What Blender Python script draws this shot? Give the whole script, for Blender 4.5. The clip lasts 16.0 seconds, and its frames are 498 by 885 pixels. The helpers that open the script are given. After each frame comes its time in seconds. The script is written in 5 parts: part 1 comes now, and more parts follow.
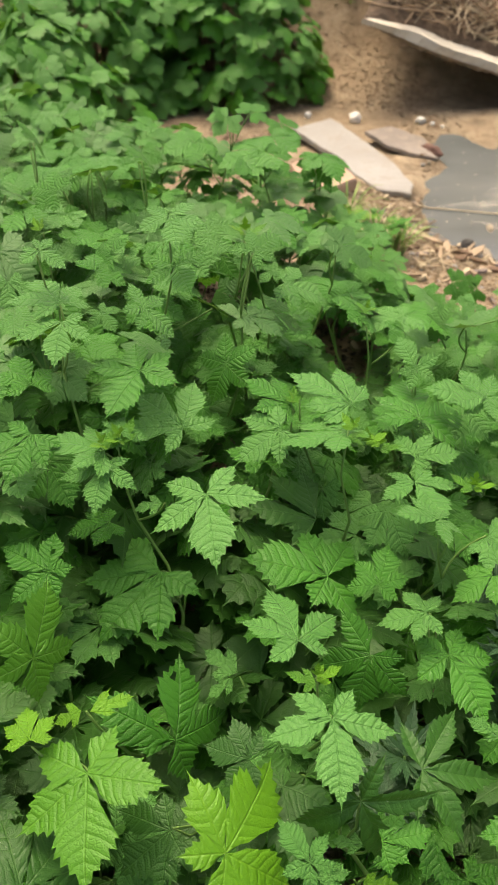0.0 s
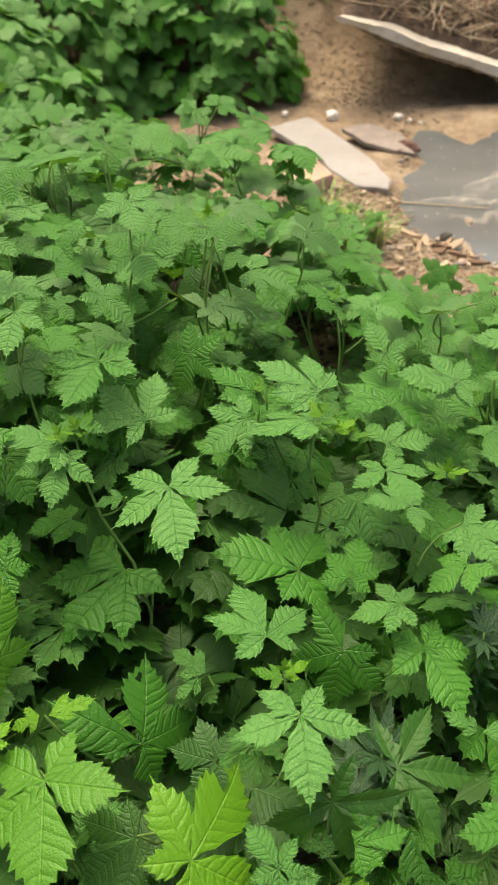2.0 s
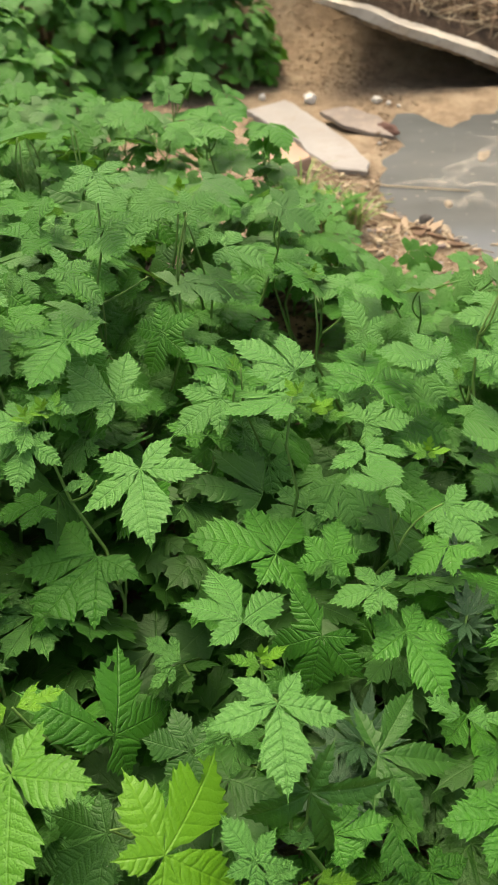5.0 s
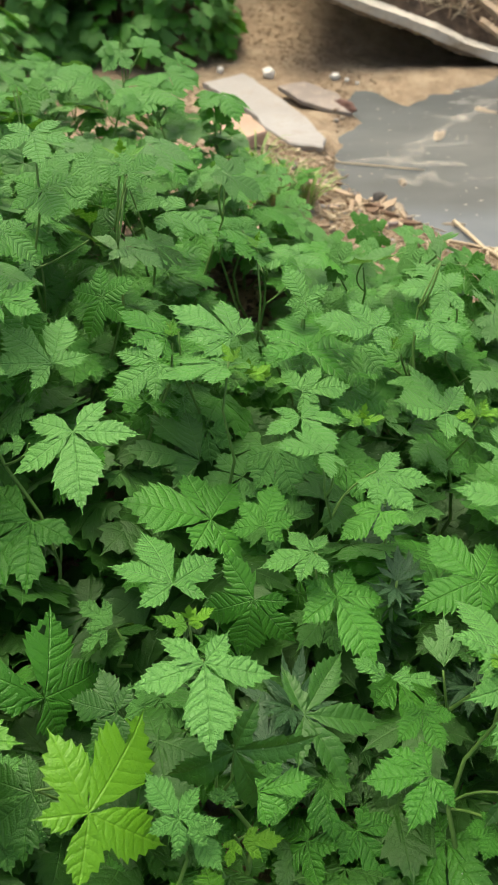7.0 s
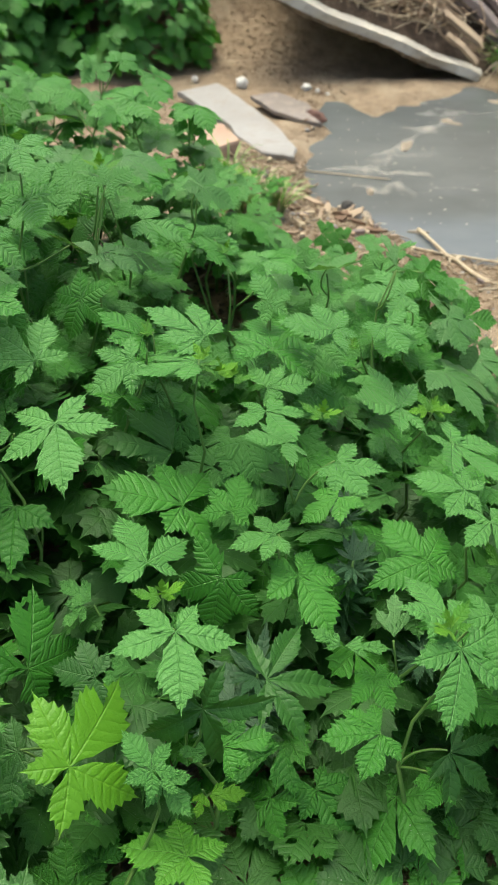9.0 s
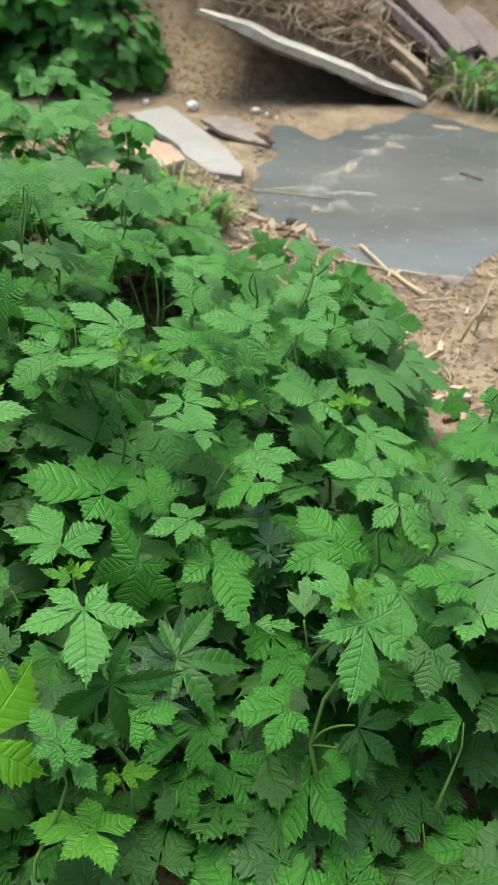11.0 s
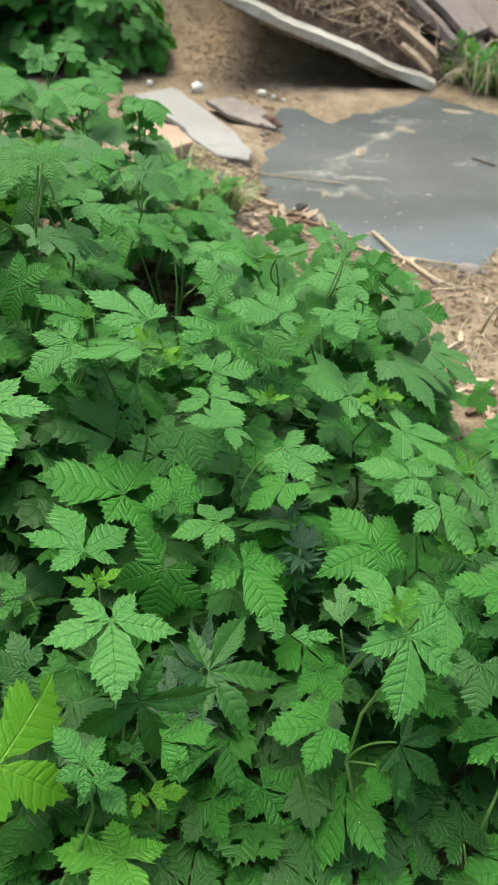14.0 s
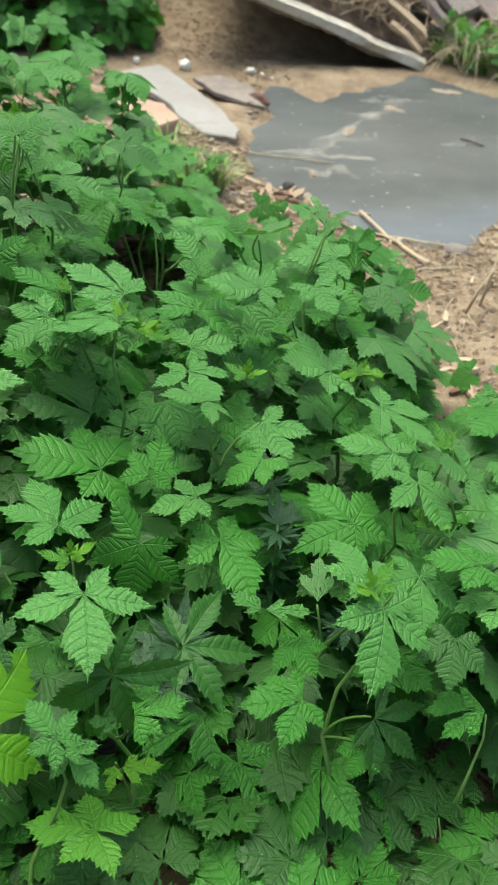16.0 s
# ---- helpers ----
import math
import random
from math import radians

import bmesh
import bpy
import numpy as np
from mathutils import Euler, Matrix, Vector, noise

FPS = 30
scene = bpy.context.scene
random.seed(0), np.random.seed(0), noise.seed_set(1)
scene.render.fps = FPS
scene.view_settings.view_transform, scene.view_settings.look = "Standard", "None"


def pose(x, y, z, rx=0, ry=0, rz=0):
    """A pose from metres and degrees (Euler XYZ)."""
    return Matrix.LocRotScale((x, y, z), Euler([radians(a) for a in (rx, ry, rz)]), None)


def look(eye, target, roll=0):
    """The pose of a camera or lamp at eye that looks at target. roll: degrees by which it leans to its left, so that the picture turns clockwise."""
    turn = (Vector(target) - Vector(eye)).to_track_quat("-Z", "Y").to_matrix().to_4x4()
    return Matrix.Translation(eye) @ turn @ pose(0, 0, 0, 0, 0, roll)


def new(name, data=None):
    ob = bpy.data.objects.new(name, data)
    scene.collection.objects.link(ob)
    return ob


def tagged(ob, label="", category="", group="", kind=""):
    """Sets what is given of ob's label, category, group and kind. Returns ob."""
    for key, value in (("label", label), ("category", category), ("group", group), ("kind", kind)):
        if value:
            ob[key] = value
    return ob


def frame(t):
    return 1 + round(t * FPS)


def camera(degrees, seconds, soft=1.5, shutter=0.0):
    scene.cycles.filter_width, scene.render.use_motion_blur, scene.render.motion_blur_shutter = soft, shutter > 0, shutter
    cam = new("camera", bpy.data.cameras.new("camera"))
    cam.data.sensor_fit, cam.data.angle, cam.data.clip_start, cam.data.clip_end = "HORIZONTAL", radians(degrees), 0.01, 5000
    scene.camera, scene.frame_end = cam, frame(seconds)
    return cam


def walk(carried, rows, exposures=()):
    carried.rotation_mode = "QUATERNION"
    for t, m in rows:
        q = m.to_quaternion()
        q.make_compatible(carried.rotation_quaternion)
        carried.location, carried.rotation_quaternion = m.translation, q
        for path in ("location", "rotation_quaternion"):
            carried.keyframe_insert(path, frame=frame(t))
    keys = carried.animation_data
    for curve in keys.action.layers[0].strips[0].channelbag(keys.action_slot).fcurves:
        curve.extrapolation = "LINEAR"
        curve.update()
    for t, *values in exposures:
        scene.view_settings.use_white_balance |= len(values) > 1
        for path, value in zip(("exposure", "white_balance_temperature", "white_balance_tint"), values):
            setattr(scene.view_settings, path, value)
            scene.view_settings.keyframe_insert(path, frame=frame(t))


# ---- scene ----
cam = camera(33.0, 16.0, soft=0.6)
cam.data.dof.use_dof, cam.data.dof.focus_distance, cam.data.dof.aperture_fstop = True, 0.62, 18.0
METRES, EYE, TILT, LEAN, TURN = 0.36, 0.8, -40.0, 0.0, 0.0
ROWS = [
    (0.0, 0.0, 0.0, 0.0, -0.0, 0.0, 0.0),
    (0.5, 0.0185, 0.0485, -0.0133, -0.12, 0.48, 0.66),
    (1.0, 0.04, 0.0531, -0.0265, -0.1, 0.62, 1.08),
    (1.5, 0.052, 0.0586, -0.0362, -0.38, 0.56, 1.24),
    (2.0, 0.0608, 0.0682, -0.0401, -0.5, 0.53, 1.35),
    (2.5, 0.0686, 0.0818, -0.0456, -1.04, 0.44, 1.47),
    (3.0, 0.0661, 0.0808, -0.044, -1.14, 0.35, 1.64),
    (3.5, 0.0675, 0.0838, -0.046, -1.27, 0.26, 1.71),
    (6.0, 0.0902, 0.1462, -0.0681, -2.56, -0.76, 1.81),
    (6.5, 0.1041, 0.1345, -0.072, -3.36, -1.2, 1.55),
    (7.0, 0.1298, 0.1251, -0.097, -4.34, -1.47, 1.13),
    (7.5, 0.1322, 0.05, -0.1012, -5.23, -1.64, 1.03),
    (8.0, 0.1365, 0.0528, -0.1032, -5.74, -1.47, 0.97),
    (10.5, 0.1209, -0.1737, -0.154, -6.93, -0.39, 1.21),
    (11.0, 0.2415, -0.0908, -0.2148, -8.21, 0.65, 1.31),
    (11.5, 0.1973, -0.0389, -0.197, -8.67, 0.61, 1.35),
    (12.0, 0.2303, -0.0089, -0.2191, -8.51, 0.62, 1.39),
    (12.5, 0.2263, -0.001, -0.2151, -8.34, 0.49, 1.44),
    (13.0, 0.2199, 0.0086, -0.2108, -8.42, 0.37, 1.49),
    (13.5, 0.192, 0.023, -0.1944, -8.49, 0.14, 1.36),
    (14.0, 0.1761, 0.0308, -0.189, -8.66, -0.23, 1.06),
    (14.5, 0.1871, 0.037, -0.1965, -8.82, -0.51, 0.98),
    (15.0, 0.1908, 0.0434, -0.1989, -8.95, -0.84, 0.96),
    (15.5, 0.1988, 0.048, -0.2036, -9.11, -1.09, 0.92),
    (16.0, 0.2063, 0.0378, -0.2092, -9.27, -1.32, 0.86),
]
walk(cam, [(t, pose(0, 0, EYE, TILT, LEAN, TURN) @ pose(METRES * x, METRES * y, METRES * z, 90 + pitch, roll, yaw)) for t, x, y, z, yaw, pitch, roll in ROWS],
     exposures=((0.0, 0.86, 7700, 9), (3.5, 0.86, 7700, 9), (6.0, 0.82, 7400, 6), (8.0, 0.79, 6750, 2), (11.0, 0.76, 6300, -1), (16.0, 0.76, 6300, -1)))

# ---------- light ----------
world = bpy.data.worlds.new("sky_world")
scene.world = world
world.use_nodes = True
wn = world.node_tree
sky = wn.nodes.new("ShaderNodeTexSky")
sky.sky_type, sky.sun_disc = "NISHITA", False
sky.sun_elevation, sky.sun_rotation = radians(72), radians(-28)
sky.air_density, sky.dust_density, sky.ozone_density = 1.0, 8.0, 0.2
wn.links.new(sky.outputs[0], wn.nodes["Background"].inputs[0])
wn.nodes["Background"].inputs[1].default_value = 0.15

sun_data = bpy.data.lights.new("sun", "SUN")
sun_data.energy, sun_data.angle, sun_data.color = 1.15, radians(35), (1.0, 0.96, 0.9)
sun = new("sun", sun_data)
sun.matrix_world = look((-0.6, 2.5, 6.0), (0.3, 0.8, 0.0))


# ---------- materials ----------
class Nodes:
    """Short helpers for building a node material."""

    def __init__(self, name):
        self.mat = bpy.data.materials.new(name)
        self.mat.use_nodes = True
        self.tree = self.mat.node_tree
        self.bsdf = self.tree.nodes["Principled BSDF"]
        self.out = self.tree.nodes["Material Output"]

    def node(self, kind, **settings):
        n = self.tree.nodes.new(kind)
        for key, value in settings.items():
            setattr(n, key, value)
        return n

    def link(self, a, b):
        self.tree.links.new(a, b)

    def math(self, op, a, b=None, clamp=False):
        n = self.node("ShaderNodeMath", operation=op, use_clamp=clamp)
        for k, v in enumerate((a, b)):
            if v is None:
                continue
            if isinstance(v, (int, float)):
                n.inputs[k].default_value = v
            else:
                self.link(v, n.inputs[k])
        return n.outputs[0]

    def noise(self, scale, detail=4.0, rough=0.6, coords="Object", stretch=None):
        tc = self.node("ShaderNodeTexCoord").outputs[coords]
        if stretch:
            mp = self.node("ShaderNodeMapping")
            mp.inputs["Scale"].default_value = stretch
            self.link(tc, mp.inputs[0])
            tc = mp.outputs[0]
        n = self.node("ShaderNodeTexNoise")
        n.inputs["Scale"].default_value, n.inputs["Detail"].default_value = scale, detail
        n.inputs["Roughness"].default_value = rough
        self.link(tc, n.inputs["Vector"])
        return n.outputs["Fac"]

    def ramp(self, fac, *stops):
        n = self.node("ShaderNodeValToRGB")
        while len(n.color_ramp.elements) < len(stops):
            n.color_ramp.elements.new(0.5)
        for e, (p, c) in zip(n.color_ramp.elements, stops):
            e.position, e.color = p, (*c, 1) if len(c) == 3 else c
        self.link(fac, n.inputs[0])
        return n.outputs[0]

    def mix(self, fac, a, b, blend="MIX"):
        n = self.node("ShaderNodeMix", data_type="RGBA", blend_type=blend)
        for s, v in ((0, fac), (6, a), (7, b)):
            if isinstance(v, (int, float)):
                n.inputs[s].default_value = v
            elif isinstance(v, tuple):
                n.inputs[s].default_value = (*v, 1)
            else:
                self.link(v, n.inputs[s])
        return n.outputs[2]

    def bump(self, height, strength, distance):
        n = self.node("ShaderNodeBump")
        n.inputs["Strength"].default_value, n.inputs["Distance"].default_value = strength, distance
        self.link(height, n.inputs["Height"])
        self.link(n.outputs[0], self.bsdf.inputs["Normal"])
        return n.outputs[0]

    def random(self):
        return self.node("ShaderNodeObjectInfo").outputs["Random"]

    def done(self, colour, rough=0.8, metal=0.0):
        if isinstance(colour, tuple):
            self.bsdf.inputs["Base Color"].default_value = (*colour, 1)
        else:
            self.link(colour, self.bsdf.inputs["Base Color"])
        if isinstance(rough, (int, float)):
            self.bsdf.inputs["Roughness"].default_value = rough
        else:
            self.link(rough, self.bsdf.inputs["Roughness"])
        self.bsdf.inputs["Metallic"].default_value = metal
        return self.mat


def leaf_material(name, deep, pale, vein, relief, dust=0.5, pleat=0.13):
    """A leaf blade: side veins that run out to the teeth, quilted relief between them, pale specks, light let through."""
    m = Nodes(name)
    sep = m.node("ShaderNodeSeparateXYZ")
    m.link(m.node("ShaderNodeUVMap", uv_map="veins").outputs[0], sep.inputs[0])
    side = m.math("ABSOLUTE", sep.outputs[1])
    step = m.math("ADD", sep.outputs[0], m.math("MULTIPLY", m.math("SUBTRACT", m.noise(7, 2, 0.5), 0.5), 0.5))
    # 0 on a side vein, 1 half way to the next
    away = m.math("MULTIPLY", m.math("ABSOLUTE", m.math("SUBTRACT", m.math("FRACT", step), 0.5)), 2.0)
    cell = m.node("ShaderNodeTexVoronoi", feature="DISTANCE_TO_EDGE")
    cell.inputs["Scale"].default_value = 24.0
    m.link(m.node("ShaderNodeTexCoord").outputs["Object"], cell.inputs["Vector"])
    pucker = m.math("MULTIPLY", cell.outputs["Distance"], 4.5, True)
    line = m.math("SUBTRACT", 1.0, m.math("MULTIPLY", away, 8.0), True)
    rib = m.math("SUBTRACT", 1.0, m.math("MULTIPLY", side, 75.0), True)
    veins = m.math("MAXIMUM", m.math("MULTIPLY", line, 0.3), m.math("MULTIPLY", rib, 0.42))
    rnd = m.random()
    blotch = m.noise(3, 3, 0.6)
    tone = m.math("ADD", m.math("MULTIPLY", rnd, 0.7), m.math("MULTIPLY", blotch, 0.3))
    base = m.mix(tone, deep, pale)
    # paler mid-way between veins; darker beside them, relief shade put into the colour
    base = m.mix(m.math("MULTIPLY", m.math("SUBTRACT", 1.0, m.math("MULTIPLY", away, 1.6), True), 0.28), base, deep)
    base = m.mix(m.math("MULTIPLY", veins, 0.75), base, vein)
    # creases of the pucker darkened in the colour as well, like shade
    base = m.mix(m.math("MULTIPLY", m.math("SUBTRACT", 1.0, pucker), 0.38), base, deep)
    speck = m.math("GREATER_THAN", m.noise(38, 1, 0.5), 0.74)
    patch = m.math("GREATER_THAN", m.noise(2.2, 1, 0.5), 0.6)
    base = m.mix(m.math("MULTIPLY", m.math("MULTIPLY", speck, patch), dust), base, (0.55, 0.6, 0.45))
    height = m.math("ADD", m.math("MULTIPLY", m.math("POWER", m.math("MULTIPLY", away, 1.7, True), 0.7), 0.42), m.math("MULTIPLY", pucker, pleat))
    height = m.math("SUBTRACT", height, m.math("MULTIPLY", rib, 0.4))
    height = m.math("ADD", height, m.math("MULTIPLY", m.noise(20, 2, 0.5), 0.25))
    nrm = m.bump(height, relief, 0.002)
    m.done(base, m.math("ADD", m.math("MULTIPLY", blotch, 0.16), 0.4))
    m.bsdf.inputs["Specular IOR Level"].default_value = 0.42
    m.bsdf.inputs["Sheen Weight"].default_value, m.bsdf.inputs["Sheen Roughness"].default_value = 0.06, 0.4
    tr = m.node("ShaderNodeBsdfTranslucent")
    m.link(m.mix(0.5, base, (0.16, 0.34, 0.03)), tr.inputs[0])
    m.link(nrm, tr.inputs["Normal"])
    mx = m.node("ShaderNodeMixShader")
    mx.inputs[0].default_value = 0.26
    m.link(m.bsdf.outputs[0], mx.inputs[1])
    m.link(tr.outputs[0], mx.inputs[2])
    m.link(mx.outputs[0], m.out.inputs[0])
    return m.mat


LEAF = {
    # dark leaves; this tone also stands in for shade on deep and low ones
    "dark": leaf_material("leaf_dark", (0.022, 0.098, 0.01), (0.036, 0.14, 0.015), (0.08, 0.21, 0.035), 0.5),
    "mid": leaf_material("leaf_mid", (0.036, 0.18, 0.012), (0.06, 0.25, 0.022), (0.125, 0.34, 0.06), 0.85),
    "dull": leaf_material("leaf_dull", (0.052, 0.165, 0.032), (0.08, 0.22, 0.048), (0.13, 0.29, 0.08), 0.45),
    "freshmid": leaf_material("leaf_bright", (0.04, 0.19, 0.012), (0.06, 0.25, 0.018), (0.14, 0.36, 0.05), 0.6),
    "young": leaf_material("leaf_young", (0.07, 0.24, 0.04), (0.104, 0.3, 0.06), (0.175, 0.39, 0.11), 0.9, 0.35, 0.16),
    "fresh": leaf_material("leaf_fresh", (0.058, 0.215, 0.012), (0.078, 0.255, 0.016), (0.16, 0.38, 0.055), 0.7, 0.3),
    "lime": leaf_material("leaf_lime", (0.092, 0.275, 0.008), (0.115, 0.32, 0.01), (0.2, 0.42, 0.04), 0.6, 0.2),
    "blue": leaf_material("leaf_blue", (0.022, 0.075, 0.026), (0.035, 0.105, 0.038), (0.07, 0.15, 0.06), 0.4, 0.1),
}


def stem_material(name, a, b, scale=60):
    m = Nodes(name)
    n = m.noise(scale, 3, 0.6, "Object", (1, 1, 0.2))
    m.bump(n, 0.4, 0.001)
    return m.done(m.ramp(n, (0.3, a), (0.7, b)), 0.6)


STEM = stem_material("stem_green", (0.07, 0.17, 0.03), (0.14, 0.26, 0.055))
TWIG = stem_material("stem_brown", (0.13, 0.085, 0.05), (0.3, 0.21, 0.13))


def sand_material():
    m = Nodes("sandy_soil")
    big, mid, fine, grain = m.noise(2.6, 3), m.noise(17, 6, 0.72), m.noise(90, 4, 0.7), m.noise(420, 2, 0.6)
    base = m.ramp(mid, (0.3, (0.1, 0.066, 0.04)), (0.52, (0.265, 0.2, 0.13)), (0.72, (0.37, 0.305, 0.215)))
    base = m.mix(m.ramp(fine, (0.33, (0.35,) * 3), (0.5, (0.0,) * 3)), base, (0.11, 0.07, 0.04))
    base = m.mix(m.math("MULTIPLY", m.math("GREATER_THAN", grain, 0.6), 0.5), base, (0.54, 0.44, 0.3))
    damp = m.ramp(big, (0.42, (0.0,) * 3), (0.6, (1.0,) * 3))
    base = m.mix(m.math("MULTIPLY", damp, 0.35), base, (0.17, 0.115, 0.065))
    height = m.math("ADD", mid, m.math("MULTIPLY", fine, 0.6))
    m.bump(m.math("ADD", height, m.math("MULTIPLY", grain, 0.2)), 0.8, 0.008)
    return m.done(base, 0.92)


def slab_material(name, a, b, c, spots, fine=40):
    m = Nodes(name)
    n1, n2, n3 = m.noise(5, 5, 0.65), m.noise(fine, 5, 0.7), m.noise(300, 2)
    base = m.ramp(n1, (0.3, a), (0.65, b))
    base = m.mix(m.math("MULTIPLY", m.ramp(n2, (0.52, (0.0,) * 3), (0.7, (1.0,) * 3)), spots), base, c)
    m.bump(m.math("ADD", n2, m.math("MULTIPLY", n3, 0.5)), 0.5, 0.004)
    return m.done(base, 0.88)


def wood_material(name, a, b, c):
    m = Nodes(name)
    grain = m.noise(14, 6, 0.7, "Object", (1.0, 14.0, 14.0))
    blot = m.noise(6, 3)
    base = m.ramp(grain, (0.28, a), (0.52, b), (0.75, c))
    base = m.mix(m.math("MULTIPLY", m.ramp(blot, (0.45, (0.0,) * 3), (0.7, (1.0,) * 3)), 0.4), base, a)
    base = m.mix(m.math("MULTIPLY", m.random(), 0.35), base, c)
    m.bump(grain, 0.6, 0.003)
    return m.done(base, 0.85)


def water_material():
    """Murky grey puddle: opaque silt close under a thin, smooth skin with pale scum."""
    m = Nodes("grey_puddle_water")
    swirl = m.noise(1.7, 5, 0.6, "Object", (1.0, 1.8, 1.0))
    film = m.noise(3.1, 7, 0.68, "Object", (1.0, 2.2, 1.0))
    base = m.ramp(swirl, (0.35, (0.09, 0.1, 0.1)), (0.65, (0.14, 0.152, 0.152)))
    base = m.mix(m.math("MULTIPLY", m.ramp(film, (0.6, (0.0,) * 3), (0.72, (1.0,) * 3)), 0.45), base, (0.36, 0.34, 0.3))
    speck = m.math("GREATER_THAN", m.noise(85, 1, 0.5), 0.755)
    base = m.mix(m.math("MULTIPLY", speck, 0.7), base, (0.45, 0.42, 0.36))
    m.bump(film, 0.04, 0.003)
    return m.done(base, m.ramp(film, (0.55, (0.09,) * 3), (0.72, (0.45,) * 3)))


SAND = sand_material()
WATER = water_material()
PLASTER = slab_material("pale_plaster_slab", (0.26, 0.245, 0.225), (0.335, 0.33, 0.32), (0.25, 0.21, 0.16), 0.5, 22)
PANEL = slab_material("weathered_panel", (0.42, 0.385, 0.32), (0.62, 0.585, 0.5), (0.2, 0.15, 0.1), 0.6, 20)
SLATE = slab_material("grey_slab", (0.17, 0.145, 0.125), (0.26, 0.225, 0.2), (0.33, 0.28, 0.22), 0.5)
BRICK = slab_material("pinkish_rubble", (0.36, 0.24, 0.17), (0.46, 0.33, 0.25), (0.3, 0.2, 0.13), 0.5)
WHITE = slab_material("white_stone", (0.66, 0.64, 0.58), (0.78, 0.76, 0.7), (0.6, 0.57, 0.5), 0.3)
CHAR = slab_material("charred_lump", (0.02, 0.02, 0.02), (0.05, 0.045, 0.04), (0.09, 0.08, 0.07), 0.3)
GREYWOOD = wood_material("weathered_board", (0.075, 0.056, 0.052), (0.17, 0.135, 0.127), (0.29, 0.245, 0.23))
CHIP = wood_material("fresh_wood", (0.17, 0.115, 0.075), (0.33, 0.245, 0.165), (0.5, 0.4, 0.28))
STRAW = wood_material("dry_straw", (0.3, 0.23, 0.145), (0.46, 0.38, 0.26), (0.62, 0.54, 0.39))
GRASS = stem_material("grass_blade", (0.13, 0.27, 0.05), (0.3, 0.42, 0.13), 30)
BARKWOOD = wood_material("brown_bark", (0.06, 0.035, 0.02), (0.14, 0.085, 0.05), (0.24, 0.16, 0.1))
BARK = stem_material("dark_litter", (0.03, 0.02, 0.012), (0.09, 0.055, 0.03), 40)


# ---------- mesh helpers ----------
def mesh_object(name, verts, faces, material, smooth=True, parent=None, label=""):
    me = bpy.data.meshes.new(name)
    me.from_pydata([tuple(v) for v in verts], [], faces)
    me.materials.append(material)
    if smooth:
        me.polygons.foreach_set("use_smooth", [True] * len(me.polygons))
    ob = new(name, me)
    ob.parent = parent
    return tagged(ob, label) if label else ob


def tube(points, radii, sides=6):
    """Vertices and faces of a tapering tube along points."""
    verts, faces = [], []
    pts = [Vector(p) for p in points]
    for i, p in enumerate(pts):
        d = (pts[min(i + 1, len(pts) - 1)] - pts[max(i - 1, 0)]).normalized()
        a = d.cross(Vector((0.31, 0.9, 0.2))).normalized()
        b = d.cross(a)
        for k in range(sides):
            w = 2 * math.pi * k / sides
            verts.append(p + (a * math.cos(w) + b * math.sin(w)) * radii[i])
    for i in range(len(pts) - 1):
        for k in range(sides):
            j = (k + 1) % sides
            faces.append((i * sides + k, i * sides + j, (i + 1) * sides + j, (i + 1) * sides + k))
    faces.append(tuple(range(sides))[::-1])
    faces.append(tuple(range((len(pts) - 1) * sides, len(pts) * sides)))
    return verts, faces


def joined(pieces):
    verts, faces = [], []
    for v, f in pieces:
        n = len(verts)
        verts += v
        faces += [tuple(i + n for i in q) for q in f]
    return verts, faces


def smooth(a, b, x):
    t = min(1.0, max(0.0, (x - a) / (b - a)))
    return t * t * (3 - 2 * t)


PUDDLE = [(0.375, 1.58), (0.405, 1.545), (0.47, 1.505), (0.505, 1.435), (0.547, 1.37), (0.615, 1.33), (0.735, 1.315), (0.78, 1.38), (0.83, 1.416), (1.35, 1.6), (1.45, 1.95), (1.2, 2.1),
          (1.03, 2.22), (0.93, 2.32), (0.81, 2.2), (0.683, 2.12), (0.6, 2.055), (0.558, 2.1), (0.485, 2.165), (0.455, 2.04), (0.48, 1.94), (0.405, 1.85), (0.38, 1.7)]


def to_puddle(x, y):
    """Signed distance to the shore of the puddle: negative inside."""
    best, inside = 1e9, False
    for (ax, ay), (bx, by) in zip(PUDDLE, PUDDLE[1:] + PUDDLE[:1]):
        dx, dy = bx - ax, by - ay
        t = min(1.0, max(0.0, ((x - ax) * dx + (y - ay) * dy) / (dx * dx + dy * dy)))
        best = min(best, math.hypot(x - ax - t * dx, y - ay - t * dy))
        if (ay > y) != (by > y) and x < ax + (y - ay) / dy * dx:
            inside = not inside
    return -best if inside else best


WATER_Z = 0.02


